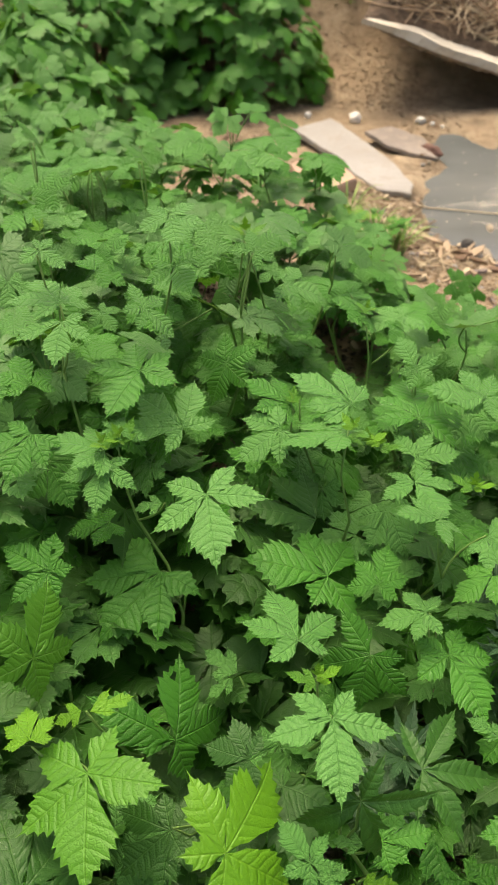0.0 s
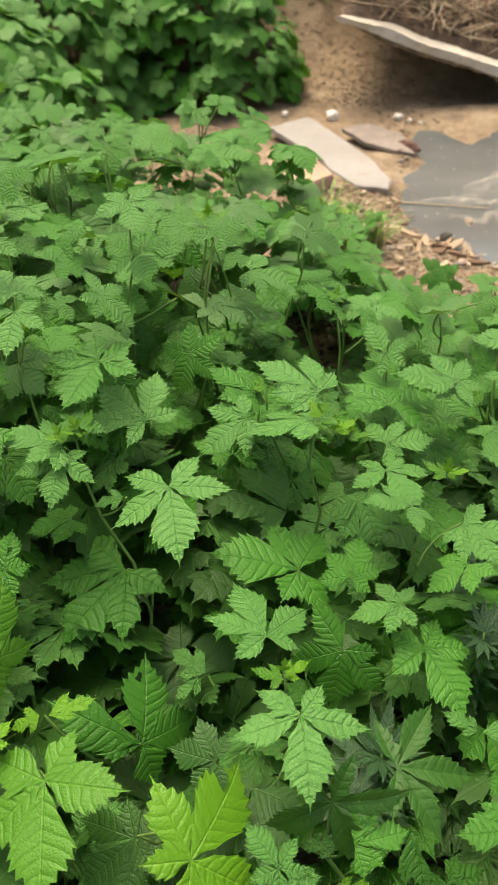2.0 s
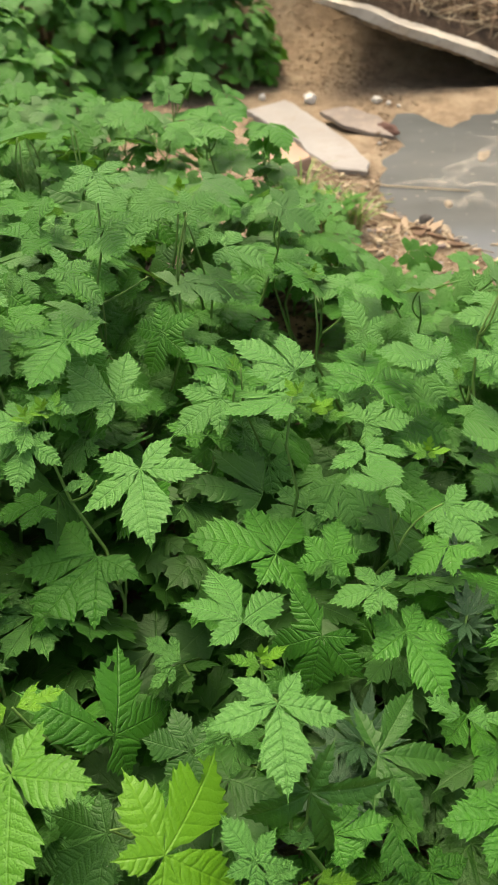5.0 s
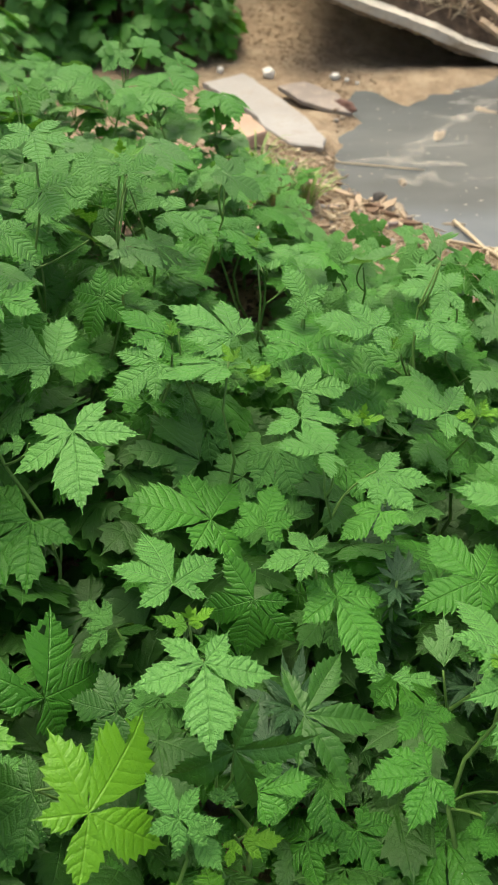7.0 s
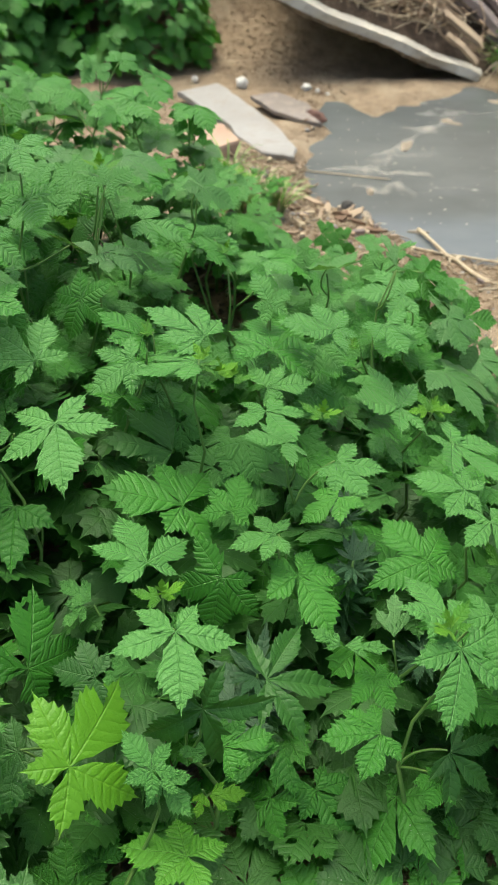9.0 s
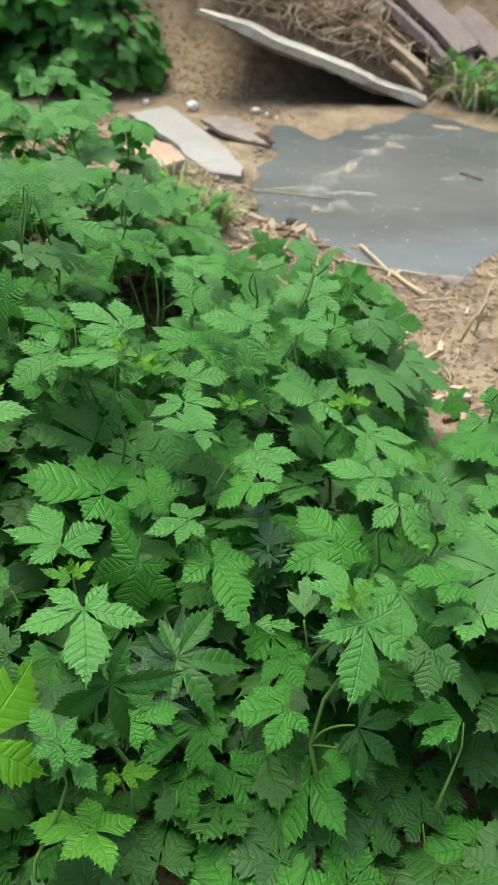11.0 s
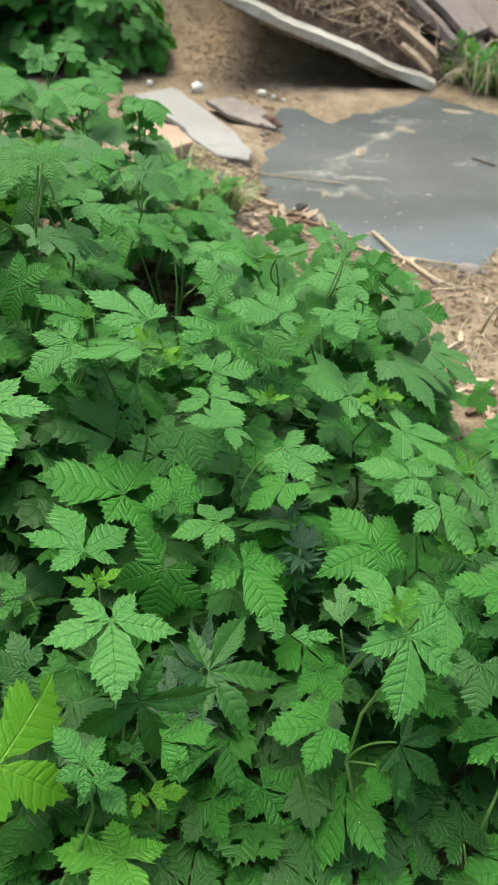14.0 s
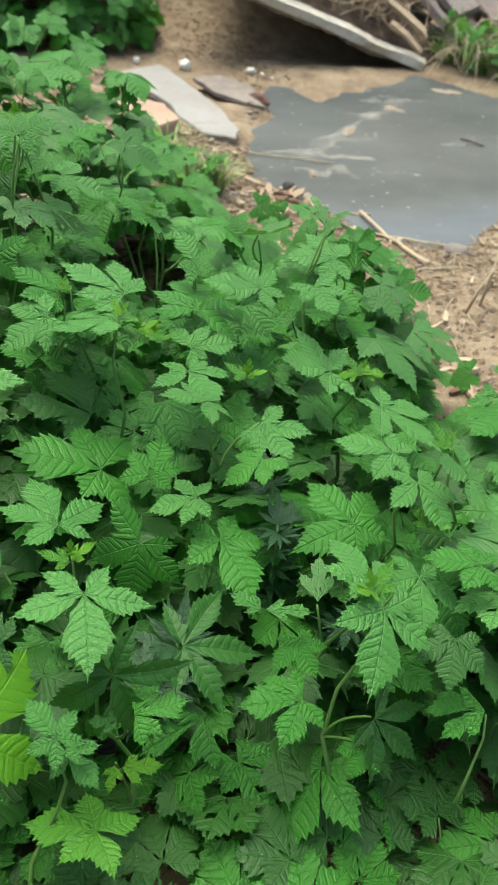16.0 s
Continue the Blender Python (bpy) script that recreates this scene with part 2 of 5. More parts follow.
def ground_height(x, y):
    h = 0.035 + 0.012 * noise.noise((x * 3, y * 3, 0.3)) + 0.006 * noise.noise((x * 11, y * 11, 4.0)) + 0.003 * noise.noise((x * 37, y * 37, 2.0))
    far = smooth(2.6, 3.6, y + 0.25 * noise.noise((x * 1.3, y * 1.3, 7.0))) * smooth(-9, -5, -abs(x))
    h += 0.75 * far + 0.2 * smooth(2.5, 2.95, y) * smooth(-9, -5, -abs(x))
    h -= 0.03 * smooth(0.3, 0.6, x) * smooth(2.3, 2.4, y) * smooth(3.0, 2.7, y) * smooth(1.0, 0.85, x)
    d = to_puddle(x, y) if 0.0 < x < 1.9 and 0.9 < y < 2.7 else 1.0
    h += 0.05 * smooth(0.03, 0.3, d) * smooth(2.0, 1.6, y)
    if d < 0.3:
        d += 0.026 * noise.noise((x * 14, y * 14, 1.0)) + 0.014 * noise.noise((x * 40, y * 40, 1.5))
        w = smooth(0.12, 0.0, d)
        h = h * (1 - w) + (WATER_Z + 0.25 * d) * w if d > 0 else WATER_Z + max(-0.03, 0.5 * d)
    return h


def axis(lo, hi, step, end):
    inner = list(np.arange(lo, hi + step / 2, step))
    left, right, d = [], [], step
    while lo - sum(left[-1:], 0) > -end and (left[-1] if left else lo) > -end:
        d *= 1.35
        left.append((left[-1] if left else lo) - d)
    d = step
    while (right[-1] if right else hi) < end:
        d *= 1.35
        right.append((right[-1] if right else hi) + d)
    return left[::-1] + inner + right


def build_ground():
    xs, ys = axis(-0.8, 1.7, 0.0145, 60.0), axis(0.0, 3.6, 0.0145, 60.0)
    verts = [(x, y, ground_height(x, y)) for y in ys for x in xs]
    n = len(xs)
    faces = [(j * n + i, j * n + i + 1, (j + 1) * n + i + 1, (j + 1) * n + i) for j in range(len(ys) - 1) for i in range(n - 1)]
    tagged(mesh_object("ground", verts, faces, SAND), "bare sandy brown soil with litter round a puddle", "ground", kind="structure")
    xs, ys = list(np.linspace(0.2, 1.8, 33)), list(np.linspace(1.1, 2.33, 27))
    verts = [(x, y, WATER_Z) for y in ys for x in xs]
    n = len(xs)
    faces = [(j * n + i, j * n + i + 1, (j + 1) * n + i + 1, (j + 1) * n + i) for j in range(len(ys) - 1) for i in range(n - 1)]
    tagged(mesh_object("puddle_water", verts, faces, WATER), "shallow murky grey puddle with pale scum streaks", "water", kind="structure")


build_ground()


# ---------- hop leaves ----------
SHAPES = {
    "five": ((0, 1.0, 0.31), (58, 0.86, 0.27), (-58, 0.86, 0.27), (114, 0.6, 0.2), (-114, 0.6, 0.2)),
    "broad": ((0, 1.0, 0.33), (51, 0.88, 0.29), (-51, 0.88, 0.29), (102, 0.64, 0.22), (-102, 0.64, 0.22)),
    "slim": ((0, 1.0, 0.29), (66, 0.8, 0.23), (-66, 0.8, 0.23), (120, 0.52, 0.16), (-120, 0.52, 0.16)),
    "seven": ((0, 1.0, 0.26), (43, 0.92, 0.23), (-43, 0.92, 0.23), (86, 0.74, 0.19), (-86, 0.74, 0.19), (128, 0.48, 0.14), (-128, 0.48, 0.14)),
    "bud": ((0, 1.0, 0.2), (40, 0.6, 0.12), (-40, 0.6, 0.12)),
    "feather": ((0, 1.0, 0.1), (28, 0.86, 0.08), (-28, 0.86, 0.08), (58, 0.66, 0.07), (-58, 0.66, 0.07)),
}
FUSED = {"five": 0.13, "broad": 0.18, "slim": 0.09, "seven": 0.16, "bud": 0.1, "feather": 0.08}
VEIN_LEAN = 0.7  # how steeply side veins lean forward


def leaf_blade(name, lobes, fused, material, teeth=9, droop=0.18, fold=0.12, pleat=0.014, seed=0, bites=0, steps=(0.5, 1.0)):
    """A lobed, saw-toothed, pleated blade; the stalk meets it at the origin, the middle lobe runs along +y for a length of 1.
    Rows of vertices follow the side veins: one row runs out to the tip of a tooth, the next to the notch behind it."""
    rnd = random.Random(seed)
    lobes = sorted(lobes)
    verts, uvs, faces, rim = [], [], [], []
    wave, tilt = rnd.uniform(0, 6), [rnd.gauss(0, 0.06) for _ in lobes]
    columns = [-c for c in steps[::-1]] + [0.0] + list(steps)
    for k, (ang, length, wide) in enumerate(lobes):
        length *= rnd.uniform(0.96, 1.04)
        wide *= rnd.uniform(0.93, 1.07)
        right = radians((ang - lobes[k - 1][0]) / 2) if k > 0 else radians(52)
        left = radians((lobes[k + 1][0] - ang) / 2) if k < len(lobes) - 1 else radians(52)
        sway = rnd.uniform(-0.06, 0.06)
        ca, sa = math.cos(radians(ang)), math.sin(radians(ang))
        cut = max(3, round(teeth * (0.3 + 0.7 * length)))
        rows = 2 * cut
        first = len(verts)
        for i in range(rows + 1):
            s = i / rows
            full = wide * 11.1 * s ** 1.4 * (1 - s) ** 2.2
            for c in columns:
                side, part = (1 if c > 0 else -1), abs(c)
                limit = math.tan(min(left if c > 0 else right, radians(56)))
                seam = s * length * limit / max(0.2, 1 - VEIN_LEAN * limit)
                reach = full
                if c:
                    merged = smooth(fused + 0.08, fused, s * length)
                    reach = min(full, seam * 0.96) * (1 - merged) + min(seam, wide * 1.5) * merged
                    if merged < 0.6 and 0 < i < rows:
                        grow = (0.1 if i % 2 else -0.1) * rnd.uniform(0.7, 1.3) * (1 - merged)
                        reach = min(reach + grow * part ** 3 * min(full, 0.8 * wide) , seam * 0.97)
                across = reach * part * side if c else 0.0
                along = s * length + VEIN_LEAN * abs(across) * (1 - 0.65 * s)
                if part == 1.0 and i % 2 and i < rows - 1:
                    along += 0.6 * length / rows
                free = smooth(fused - 0.05, fused + 0.15, s * length)
                hump = (0.5 if i % 2 else -0.5) * 2 * pleat * math.sin(math.pi * min(part, 0.8) * (0.62 + 0.38 * (1 - free))) * min(1.0, 6 * s) * min(1.0, 5 * (1 - s))
                x, y = across + sway * s * s, along
                px, py = x * ca - y * sa, x * sa + y * ca
                r = math.hypot(px, py)
                z = -droop * r * r + fold * abs(across) * (1 - 0.5 * part) - hump + 0.02 * math.sin(7 * r + wave + 2 * radians(ang)) * s + tilt[k] * across * free
                verts.append((px, py, z))
                uvs.append((i / 2, across))
        n = len(columns)
        for i in range(rows):
            a, b = first + n * i, first + n * (i + 1)
            for c in range(n - 1):
                faces.append((a + c, a + c + 1, b + c + 1, b + c))
                if 0 < c < n - 2 and i > 2 and length > 0.7:
                    rim.append(len(faces) - 1)
    gone = set()
    for k in range(bites):
        hole = rnd.choice(rim)
        gone |= {hole, hole + (n - 1)} if rnd.random() < 0.4 and hole + n - 1 in rim else {hole}
    faces = [f for k, f in enumerate(faces) if k not in gone]
    me = bpy.data.meshes.new(name)
    me.from_pydata(verts, [], faces)
    lay = me.uv_layers.new(name="veins")
    loops = np.empty(len(me.loops), int)
    me.loops.foreach_get("vertex_index", loops)
    lay.data.foreach_set("uv", np.array(uvs)[loops].ravel())
    me.materials.append(material)
    me.polygons.foreach_set("use_smooth", [True] * len(me.polygons))
    return me


BLADES = {}


def blade(shape, tone, bent, coarse=False):
    """A shared leaf mesh; bent: 0 flat, 1 arching, 2 cupped, 3 drooping."""
    if isinstance(shape, tuple):
        return hero_blade(tone, *shape)
    key = (shape, tone, bent, coarse)
    if key not in BLADES:
        droop, fold = ((0.08, 0.06), (0.22, 0.14), (-0.06, 0.26), (0.38, 0.2))[bent]
        BLADES[key] = leaf_blade("leaf_blade", SHAPES[shape], FUSED[shape], LEAF[tone], 5 if coarse else 8, droop, fold, 0.003, bent + 7 * len(BLADES),
                                 3 if bent == 0 and tone != "lime" and not coarse else 0)
    return BLADES[key]


def hero_blade(tone, droop, *sides):
    """A leaf mesh of its own; sides: angle and length of each side lobe."""
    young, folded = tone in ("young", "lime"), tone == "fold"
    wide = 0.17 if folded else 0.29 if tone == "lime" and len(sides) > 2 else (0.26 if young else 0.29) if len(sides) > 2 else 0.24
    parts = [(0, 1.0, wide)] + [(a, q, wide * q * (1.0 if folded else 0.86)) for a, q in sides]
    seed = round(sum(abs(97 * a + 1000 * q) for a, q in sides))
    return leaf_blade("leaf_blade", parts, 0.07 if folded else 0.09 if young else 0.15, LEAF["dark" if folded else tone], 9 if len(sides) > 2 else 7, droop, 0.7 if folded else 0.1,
                      0.003, seed, 3 if tone in ("mid", "dark") and seed % 3 == 0 else 0, (0.33, 0.68, 1.0))


LEAVES = []


def leaf(x, y, z, rx, ry, rz, size, tone="mid", shape="five", bent=1):
    LEAVES.append((Vector((x, y, z)), Euler((radians(rx), radians(ry), radians(rz))), size, tone, shape, bent))


def hero(x, y, z, rx, ry, rz, size, tone, droop, *sides):
    """A leaf in full view: place, turn, length, tone, droop, then angle and length of its side lobes."""
    leaf(x, y, z, rx, ry, rz, size, tone, (droop, *sides), 1)


# ---------- leaves of the near patch, one by one ----------
def shoot(x, y, z, size):
    """The growing tip of a vine: a tuft of small folded leaves."""
    rnd = random.Random(int(1000 * (x + 3 * y)))
    turn = rnd.uniform(0, 360)
    for k in range(4):
        steep = (22, 30, 55, 70)[k]
        yaw = turn + (0, 175, 88, 265)[k] + rnd.uniform(-15, 15)
        s = size * (0.85, 0.75, 0.5, 0.4)[k]
        LEAVES.append((Vector((x, y, z + 0.003 * k)), Euler((radians(steep), 0, radians(yaw))), s, "lime" if k else "fresh", "bud", 2))


hero(-0.107, 0.285, 0.275, -10, 19, -179, 0.075, "fresh", 0.12, (71, 0.78), (-56, 0.79), (143, 0.5), (-120, 0.71))
hero(-0.152, 0.356, 0.303, 57, 43, 27, 0.057, "fresh", 0.28, (67, 0.79), (-67, 0.74), (129, 0.58), (-145, 0.69))
hero(-0.056, 0.346, 0.213, 44, 33, 17, 0.066, "mid", 0.31, (74, 1.16), (-66, 0.95), (109, 0.55), (-145, 0.59))
hero(-0.015, 0.244, 0.251, 8, 33, -29, 0.075, "lime", 0.22, (65, 0.73), (-78, 0.8), (130, 0.43), (-145, 0.58))
hero(-0.148, 0.305, 0.282, 7, -4, 16, 0.029, "lime", 0.22, (46, 0.84), (-51, 0.89), (91, 0.67), (-100, 0.6))
hero(-0.112, 0.332, 0.274, 8, 11, -67, 0.034, "lime", 0.20, (29, 0.62), (-27, 0.56))
hero(-0.118, 0.332, 0.275, -13, -16, 115, 0.023, "lime", 0.21, (38, 0.62), (-41, 0.64))
hero(-0.054, 0.270, 0.227, -22, -12, 127, 0.048, "dark", 0.21, (43, 0.92), (-57, 0.97), (82, 0.58), (-111, 0.58))
hero(-0.000, 0.301, 0.265, 2, -32, 75, 0.036, "dark", 0.21, (62, 0.76), (-56, 0.87), (120, 0.58), (-108, 0.58))
hero(-0.009, 0.390, 0.236, 10, -15, 54, 0.038, "young", 0.20, (37, 0.63), (-35, 0.64))
hero(-0.013, 0.387, 0.233, -6, -12, 127, 0.026, "young", 0.19, (38, 0.57), (-34, 0.65))
hero(0.055, 0.307, 0.305, -5, -5, -174, 0.060, "young", 0.15, (74, 0.78), (-76, 0.8), (136, 0.5), (-133, 0.6))
hero(0.094, 0.394, 0.254, -55, -4, 161, 0.050, "mid", 0.27, (52, 0.98), (-58, 0.99), (101, 0.58), (-133, 0.85))
hero(0.154, 0.390, 0.259, -8, -3, -154, 0.058, "mid", 0.13, (68, 0.73), (-81, 0.64), (128, 0.58), (-145, 0.49))
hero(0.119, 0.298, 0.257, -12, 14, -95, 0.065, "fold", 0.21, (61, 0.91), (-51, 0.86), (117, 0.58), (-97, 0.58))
hero(0.038, 0.233, 0.262, 18, -13, 34, 0.034, "young", 0.19, (75, 0.62), (-69, 0.64), (145, 0.58), (-134, 0.58))
hero(0.042, 0.225, 0.259, 0, 19, -79, 0.024, "young", 0.20, (33, 0.67), (-35, 0.64))
hero(0.085, 0.248, 0.258, 11, 20, -81, 0.037, "freshmid", 0.19, (40, 0.71), (-44, 0.61), (76, 0.58), (-84, 0.58))
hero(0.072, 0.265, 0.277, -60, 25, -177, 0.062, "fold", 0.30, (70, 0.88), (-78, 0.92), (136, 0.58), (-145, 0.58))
hero(0.076, 0.255, 0.238, 2, -16, 80, 0.023, "young", 0.20, (32, 0.61), (-33, 0.63))
hero(-0.074, 0.469, 0.265, -14, -8, 141, 0.078, "mid", 0.17, (42, 0.77), (-47, 0.9), (102, 0.54), (-96, 0.68))
hero(-0.033, 0.473, 0.351, -10, 14, -174, 0.067, "young", 0.13, (70, 0.75), (-65, 0.83), (131, 0.59), (-126, 0.65))
hero(-0.110, 0.480, 0.374, -15, -5, 171, 0.041, "young", 0.20, (62, 0.84), (-65, 0.92), (125, 0.52), (-129, 0.45))
hero(-0.104, 0.510, 0.385, -11, 8, -96, 0.027, "young", 0.21, (80, 0.75), (-77, 0.73), (145, 0.6), (-145, 0.58))
hero(-0.111, 0.491, 0.379, 16, 6, 84, 0.054, "young", 0.17, (52, 0.66), (-54, 0.73), (101, 0.58), (-104, 0.58))
hero(-0.069, 0.480, 0.335, -6, -17, 98, 0.025, "young", 0.21, (37, 0.61), (-39, 0.64))
hero(-0.116, 0.494, 0.299, 5, 5, 108, 0.040, "mid", 0.19, (57, 0.79), (-52, 0.78), (111, 0.58), (-101, 0.58))
hero(-0.152, 0.425, 0.316, 20, -22, 58, 0.044, "mid", 0.19, (72, 0.88), (-63, 0.8), (140, 0.58), (-134, 0.46))
hero(-0.166, 0.495, 0.393, -14, -5, 162, 0.046, "mid", 0.19, (47, 0.73), (-54, 0.87), (90, 0.58), (-104, 0.58))
hero(-0.169, 0.527, 0.416, 19, 12, 32, 0.040, "mid", 0.20, (52, 0.79), (-56, 0.78), (100, 0.58), (-108, 0.58))
hero(-0.146, 0.564, 0.450, -11, -4, 177, 0.046, "young", 0.17, (58, 0.71), (-59, 0.88), (121, 0.45), (-94, 0.56))
hero(-0.151, 0.584, 0.456, 12, 10, 38, 0.049, "young", 0.23, (58, 0.89), (-55, 0.82), (112, 0.58), (-106, 0.58))
hero(-0.121, 0.597, 0.439, -20, 6, -143, 0.024, "young", 0.23, (72, 0.8), (-65, 0.85), (145, 0.56), (-125, 0.58))
hero(-0.087, 0.602, 0.440, -32, 8, -115, 0.037, "young", 0.19, (75, 0.77), (-66, 0.66), (145, 0.81), (-129, 0.58))
hero(-0.072, 0.608, 0.412, -7, 5, -173, 0.023, "young", 0.17, (41, 0.57), (-42, 0.62))
hero(-0.090, 0.568, 0.401, -8, 2, 156, 0.060, "mid", -0.03, (85, 0.7), (-78, 0.8), (145, 0.58), (-141, 0.66))
hero(-0.055, 0.546, 0.358, 18, -10, 48, 0.061, "young", 0.15, (44, 0.87), (-58, 0.98), (100, 0.52), (-119, 0.53))
hero(-0.069, 0.684, 0.483, -13, 2, -167, 0.043, "young", 0.08, (60, 0.82), (-65, 0.83), (120, 0.72), (-132, 0.61))
hero(-0.066, 0.679, 0.437, -11, 17, -159, 0.043, "mid", -0.05, (88, 0.82), (-83, 0.83), (145, 0.58), (-145, 0.73))
hero(-0.163, 0.597, 0.494, -17, 3, -118, 0.029, "young", 0.09, (97, 0.79), (-97, 0.84), (145, 0.58), (-145, 0.58))
hero(-0.021, 0.628, 0.366, -55, -6, 142, 0.045, "mid", 0.29, (73, 0.79), (-78, 0.81), (143, 0.8), (-145, 0.69))
hero(-0.001, 0.678, 0.378, 20, -11, 48, 0.040, "dull", 0.18, (33, 0.57), (-30, 0.61))
hero(-0.002, 0.671, 0.390, -6, 2, -118, 0.042, "dull", 0.19, (50, 0.84), (-48, 0.77), (96, 0.58), (-92, 0.58))
hero(0.005, 0.680, 0.451, 21, 26, -41, 0.034, "young", 0.18, (61, 0.78), (-62, 0.67), (123, 0.69), (-121, 0.58))
hero(0.024, 0.703, 0.420, -14, -11, 129, 0.022, "young", 0.19, (64, 0.78), (-65, 0.76), (124, 0.58), (-126, 0.58))
hero(0.034, 0.712, 0.402, -18, 14, -92, 0.050, "young", 0.22, (64, 0.79), (-55, 0.69), (123, 0.58), (-106, 0.58))
hero(0.095, 0.794, 0.399, -30, 19, -103, 0.047, "dull", 0.11, (73, 0.8), (-73, 0.65), (132, 0.65), (-145, 0.53))
hero(0.016, 0.787, 0.433, -8, -0, -97, 0.048, "dull", 0.24, (44, 0.95), (-46, 0.95), (84, 0.58), (-88, 0.58))
hero(0.093, 0.825, 0.331, -1, -5, -123, 0.063, "mid", 0.16, (70, 0.75), (-73, 0.76), (136, 0.58), (-142, 0.58))
hero(0.169, 0.792, 0.316, -3, 3, 103, 0.058, "young", 0.21, (58, 0.79), (-56, 0.8), (112, 0.58), (-108, 0.58))
hero(0.148, 0.615, 0.370, 31, -17, 13, 0.040, "young", 0.17, (83, 0.44), (-80, 0.69), (145, 0.58), (-145, 0.58))
hero(0.203, 0.583, 0.363, 9, -11, 82, 0.053, "young", 0.14, (57, 0.62), (-57, 0.75), (110, 0.58), (-114, 0.66))
hero(0.087, 0.572, 0.363, 20, 1, 59, 0.066, "young", 0.18, (43, 0.69), (-49, 0.79), (82, 0.58), (-93, 0.58))
hero(0.034, 0.571, 0.364, 25, 4, 68, 0.048, "mid", 0.17, (54, 0.81), (-49, 0.81), (105, 0.58), (-94, 0.58))
hero(0.149, 0.574, 0.346, 4, 14, 4, 0.073, "mid", 0.22, (51, 0.67), (-65, 0.85), (98, 0.58), (-125, 0.58))
hero(0.026, 0.538, 0.363, -17, -15, 125, 0.049, "young", 0.21, (52, 0.72), (-61, 0.79), (101, 0.58), (-118, 0.58))
hero(0.079, 0.535, 0.364, -3, 16, 107, 0.062, "young", 0.00, (53, 0.77), (-54, 0.9), (117, 0.47), (-98, 0.63))
hero(0.140, 0.536, 0.334, 12, 21, -84, 0.042, "young", 0.15, (51, 0.73), (-49, 0.47), (113, 0.76), (-94, 0.58))
hero(0.136, 0.507, 0.332, 2, -4, -155, 0.052, "young", 0.06, (67, 0.8), (-79, 0.75), (120, 0.62), (-145, 0.5))
hero(0.146, 0.455, 0.342, 25, 8, 105, 0.044, "young", 0.10, (72, 0.81), (-66, 0.81), (140, 0.52), (-128, 0.58))
hero(0.058, 0.513, 0.283, 28, -19, 90, 0.068, "dark", 0.14, (28, 0.52), (-41, 0.86), (53, 0.58), (-80, 0.78))
hero(0.065, 0.460, 0.270, 23, -11, 85, 0.077, "mid", 0.10, (68, 0.47), (-61, 0.71), (131, 0.58), (-114, 0.68))
hero(0.104, 0.444, 0.279, 21, 5, -20, 0.041, "mid", 0.20, (58, 0.76), (-56, 0.73), (115, 0.72), (-116, 0.52))
hero(0.036, 0.375, 0.297, 8, 16, 22, 0.060, "young", 0.19, (50, 0.8), (-63, 0.9), (112, 0.55), (-118, 0.45))
hero(0.136, 0.410, 0.286, -6, -2, 96, 0.041, "young", 0.23, (55, 0.73), (-63, 0.79), (106, 0.58), (-132, 0.56))
hero(0.192, 0.469, 0.308, -4, 4, -152, 0.046, "young", 0.12, (46, 1.0), (-40, 0.79), (104, 0.71), (-75, 0.58))
hero(0.188, 0.432, 0.303, -9, 6, 117, 0.039, "freshmid", 0.21, (60, 0.71), (-56, 0.68), (118, 0.66), (-108, 0.58))
hero(0.044, 0.234, 0.244, -7, 2, -139, 0.032, "young", 0.20, (67, 0.66), (-71, 0.62), (128, 0.42), (-138, 0.58))
hero(0.072, 0.247, 0.199, -19, -4, 166, 0.018, "lime", 0.20, (37, 0.67), (-38, 0.57))
hero(0.077, 0.245, 0.197, 1, 17, -86, 0.030, "lime", 0.20, (38, 0.52), (-41, 0.57))
hero(0.126, 0.266, 0.144, -30, 16, 111, 0.048, "mid", 0.27, (67, 0.76), (-73, 0.72), (131, 0.58), (-141, 0.58))
hero(0.060, 0.204, 0.200, 3, 18, 75, 0.051, "fresh", 0.21, (58, 0.62), (-62, 0.73), (126, 0.67), (-137, 0.7))
hero(-0.003, 0.229, 0.139, 22, -6, 14, 0.037, "mid", 0.20, (41, 0.72), (-48, 0.77), (78, 0.58), (-91, 0.58))
hero(0.137, 0.295, 0.170, -0, -15, 114, 0.057, "mid", 0.18, (51, 0.66), (-27, 0.57), (80, 0.74), (-49, 0.58))
hero(0.163, 0.271, 0.144, -13, 5, -149, 0.051, "mid", 0.20, (69, 0.68), (-64, 0.56), (125, 0.44), (-125, 0.58))
hero(0.223, 0.259, 0.149, -13, 27, 133, 0.065, "mid", 0.28, (60, 0.87), (-59, 0.78), (117, 0.58), (-124, 0.41))
hero(0.283, 0.239, 0.117, 9, -39, 153, 0.041, "mid", 0.12, (70, 0.75), (-78, 0.81), (137, 0.58), (-145, 0.58))
hero(0.197, 0.262, 0.239, 3, -4, 91, 0.045, "mid", 0.20, (60, 0.87), (-44, 0.75), (120, 0.54), (-86, 0.6))
hero(0.200, 0.303, 0.245, -6, 1, -161, 0.030, "mid", 0.18, (61, 0.84), (-69, 0.93), (117, 0.58), (-135, 0.58))
hero(0.250, 0.289, 0.296, -16, -18, 171, 0.064, "young", 0.22, (64, 0.71), (-62, 0.64), (124, 0.5), (-119, 0.58))
hero(0.247, 0.311, 0.300, 2, 18, 22, 0.054, "young", 0.23, (55, 0.72), (-62, 0.77), (105, 0.58), (-119, 0.58))
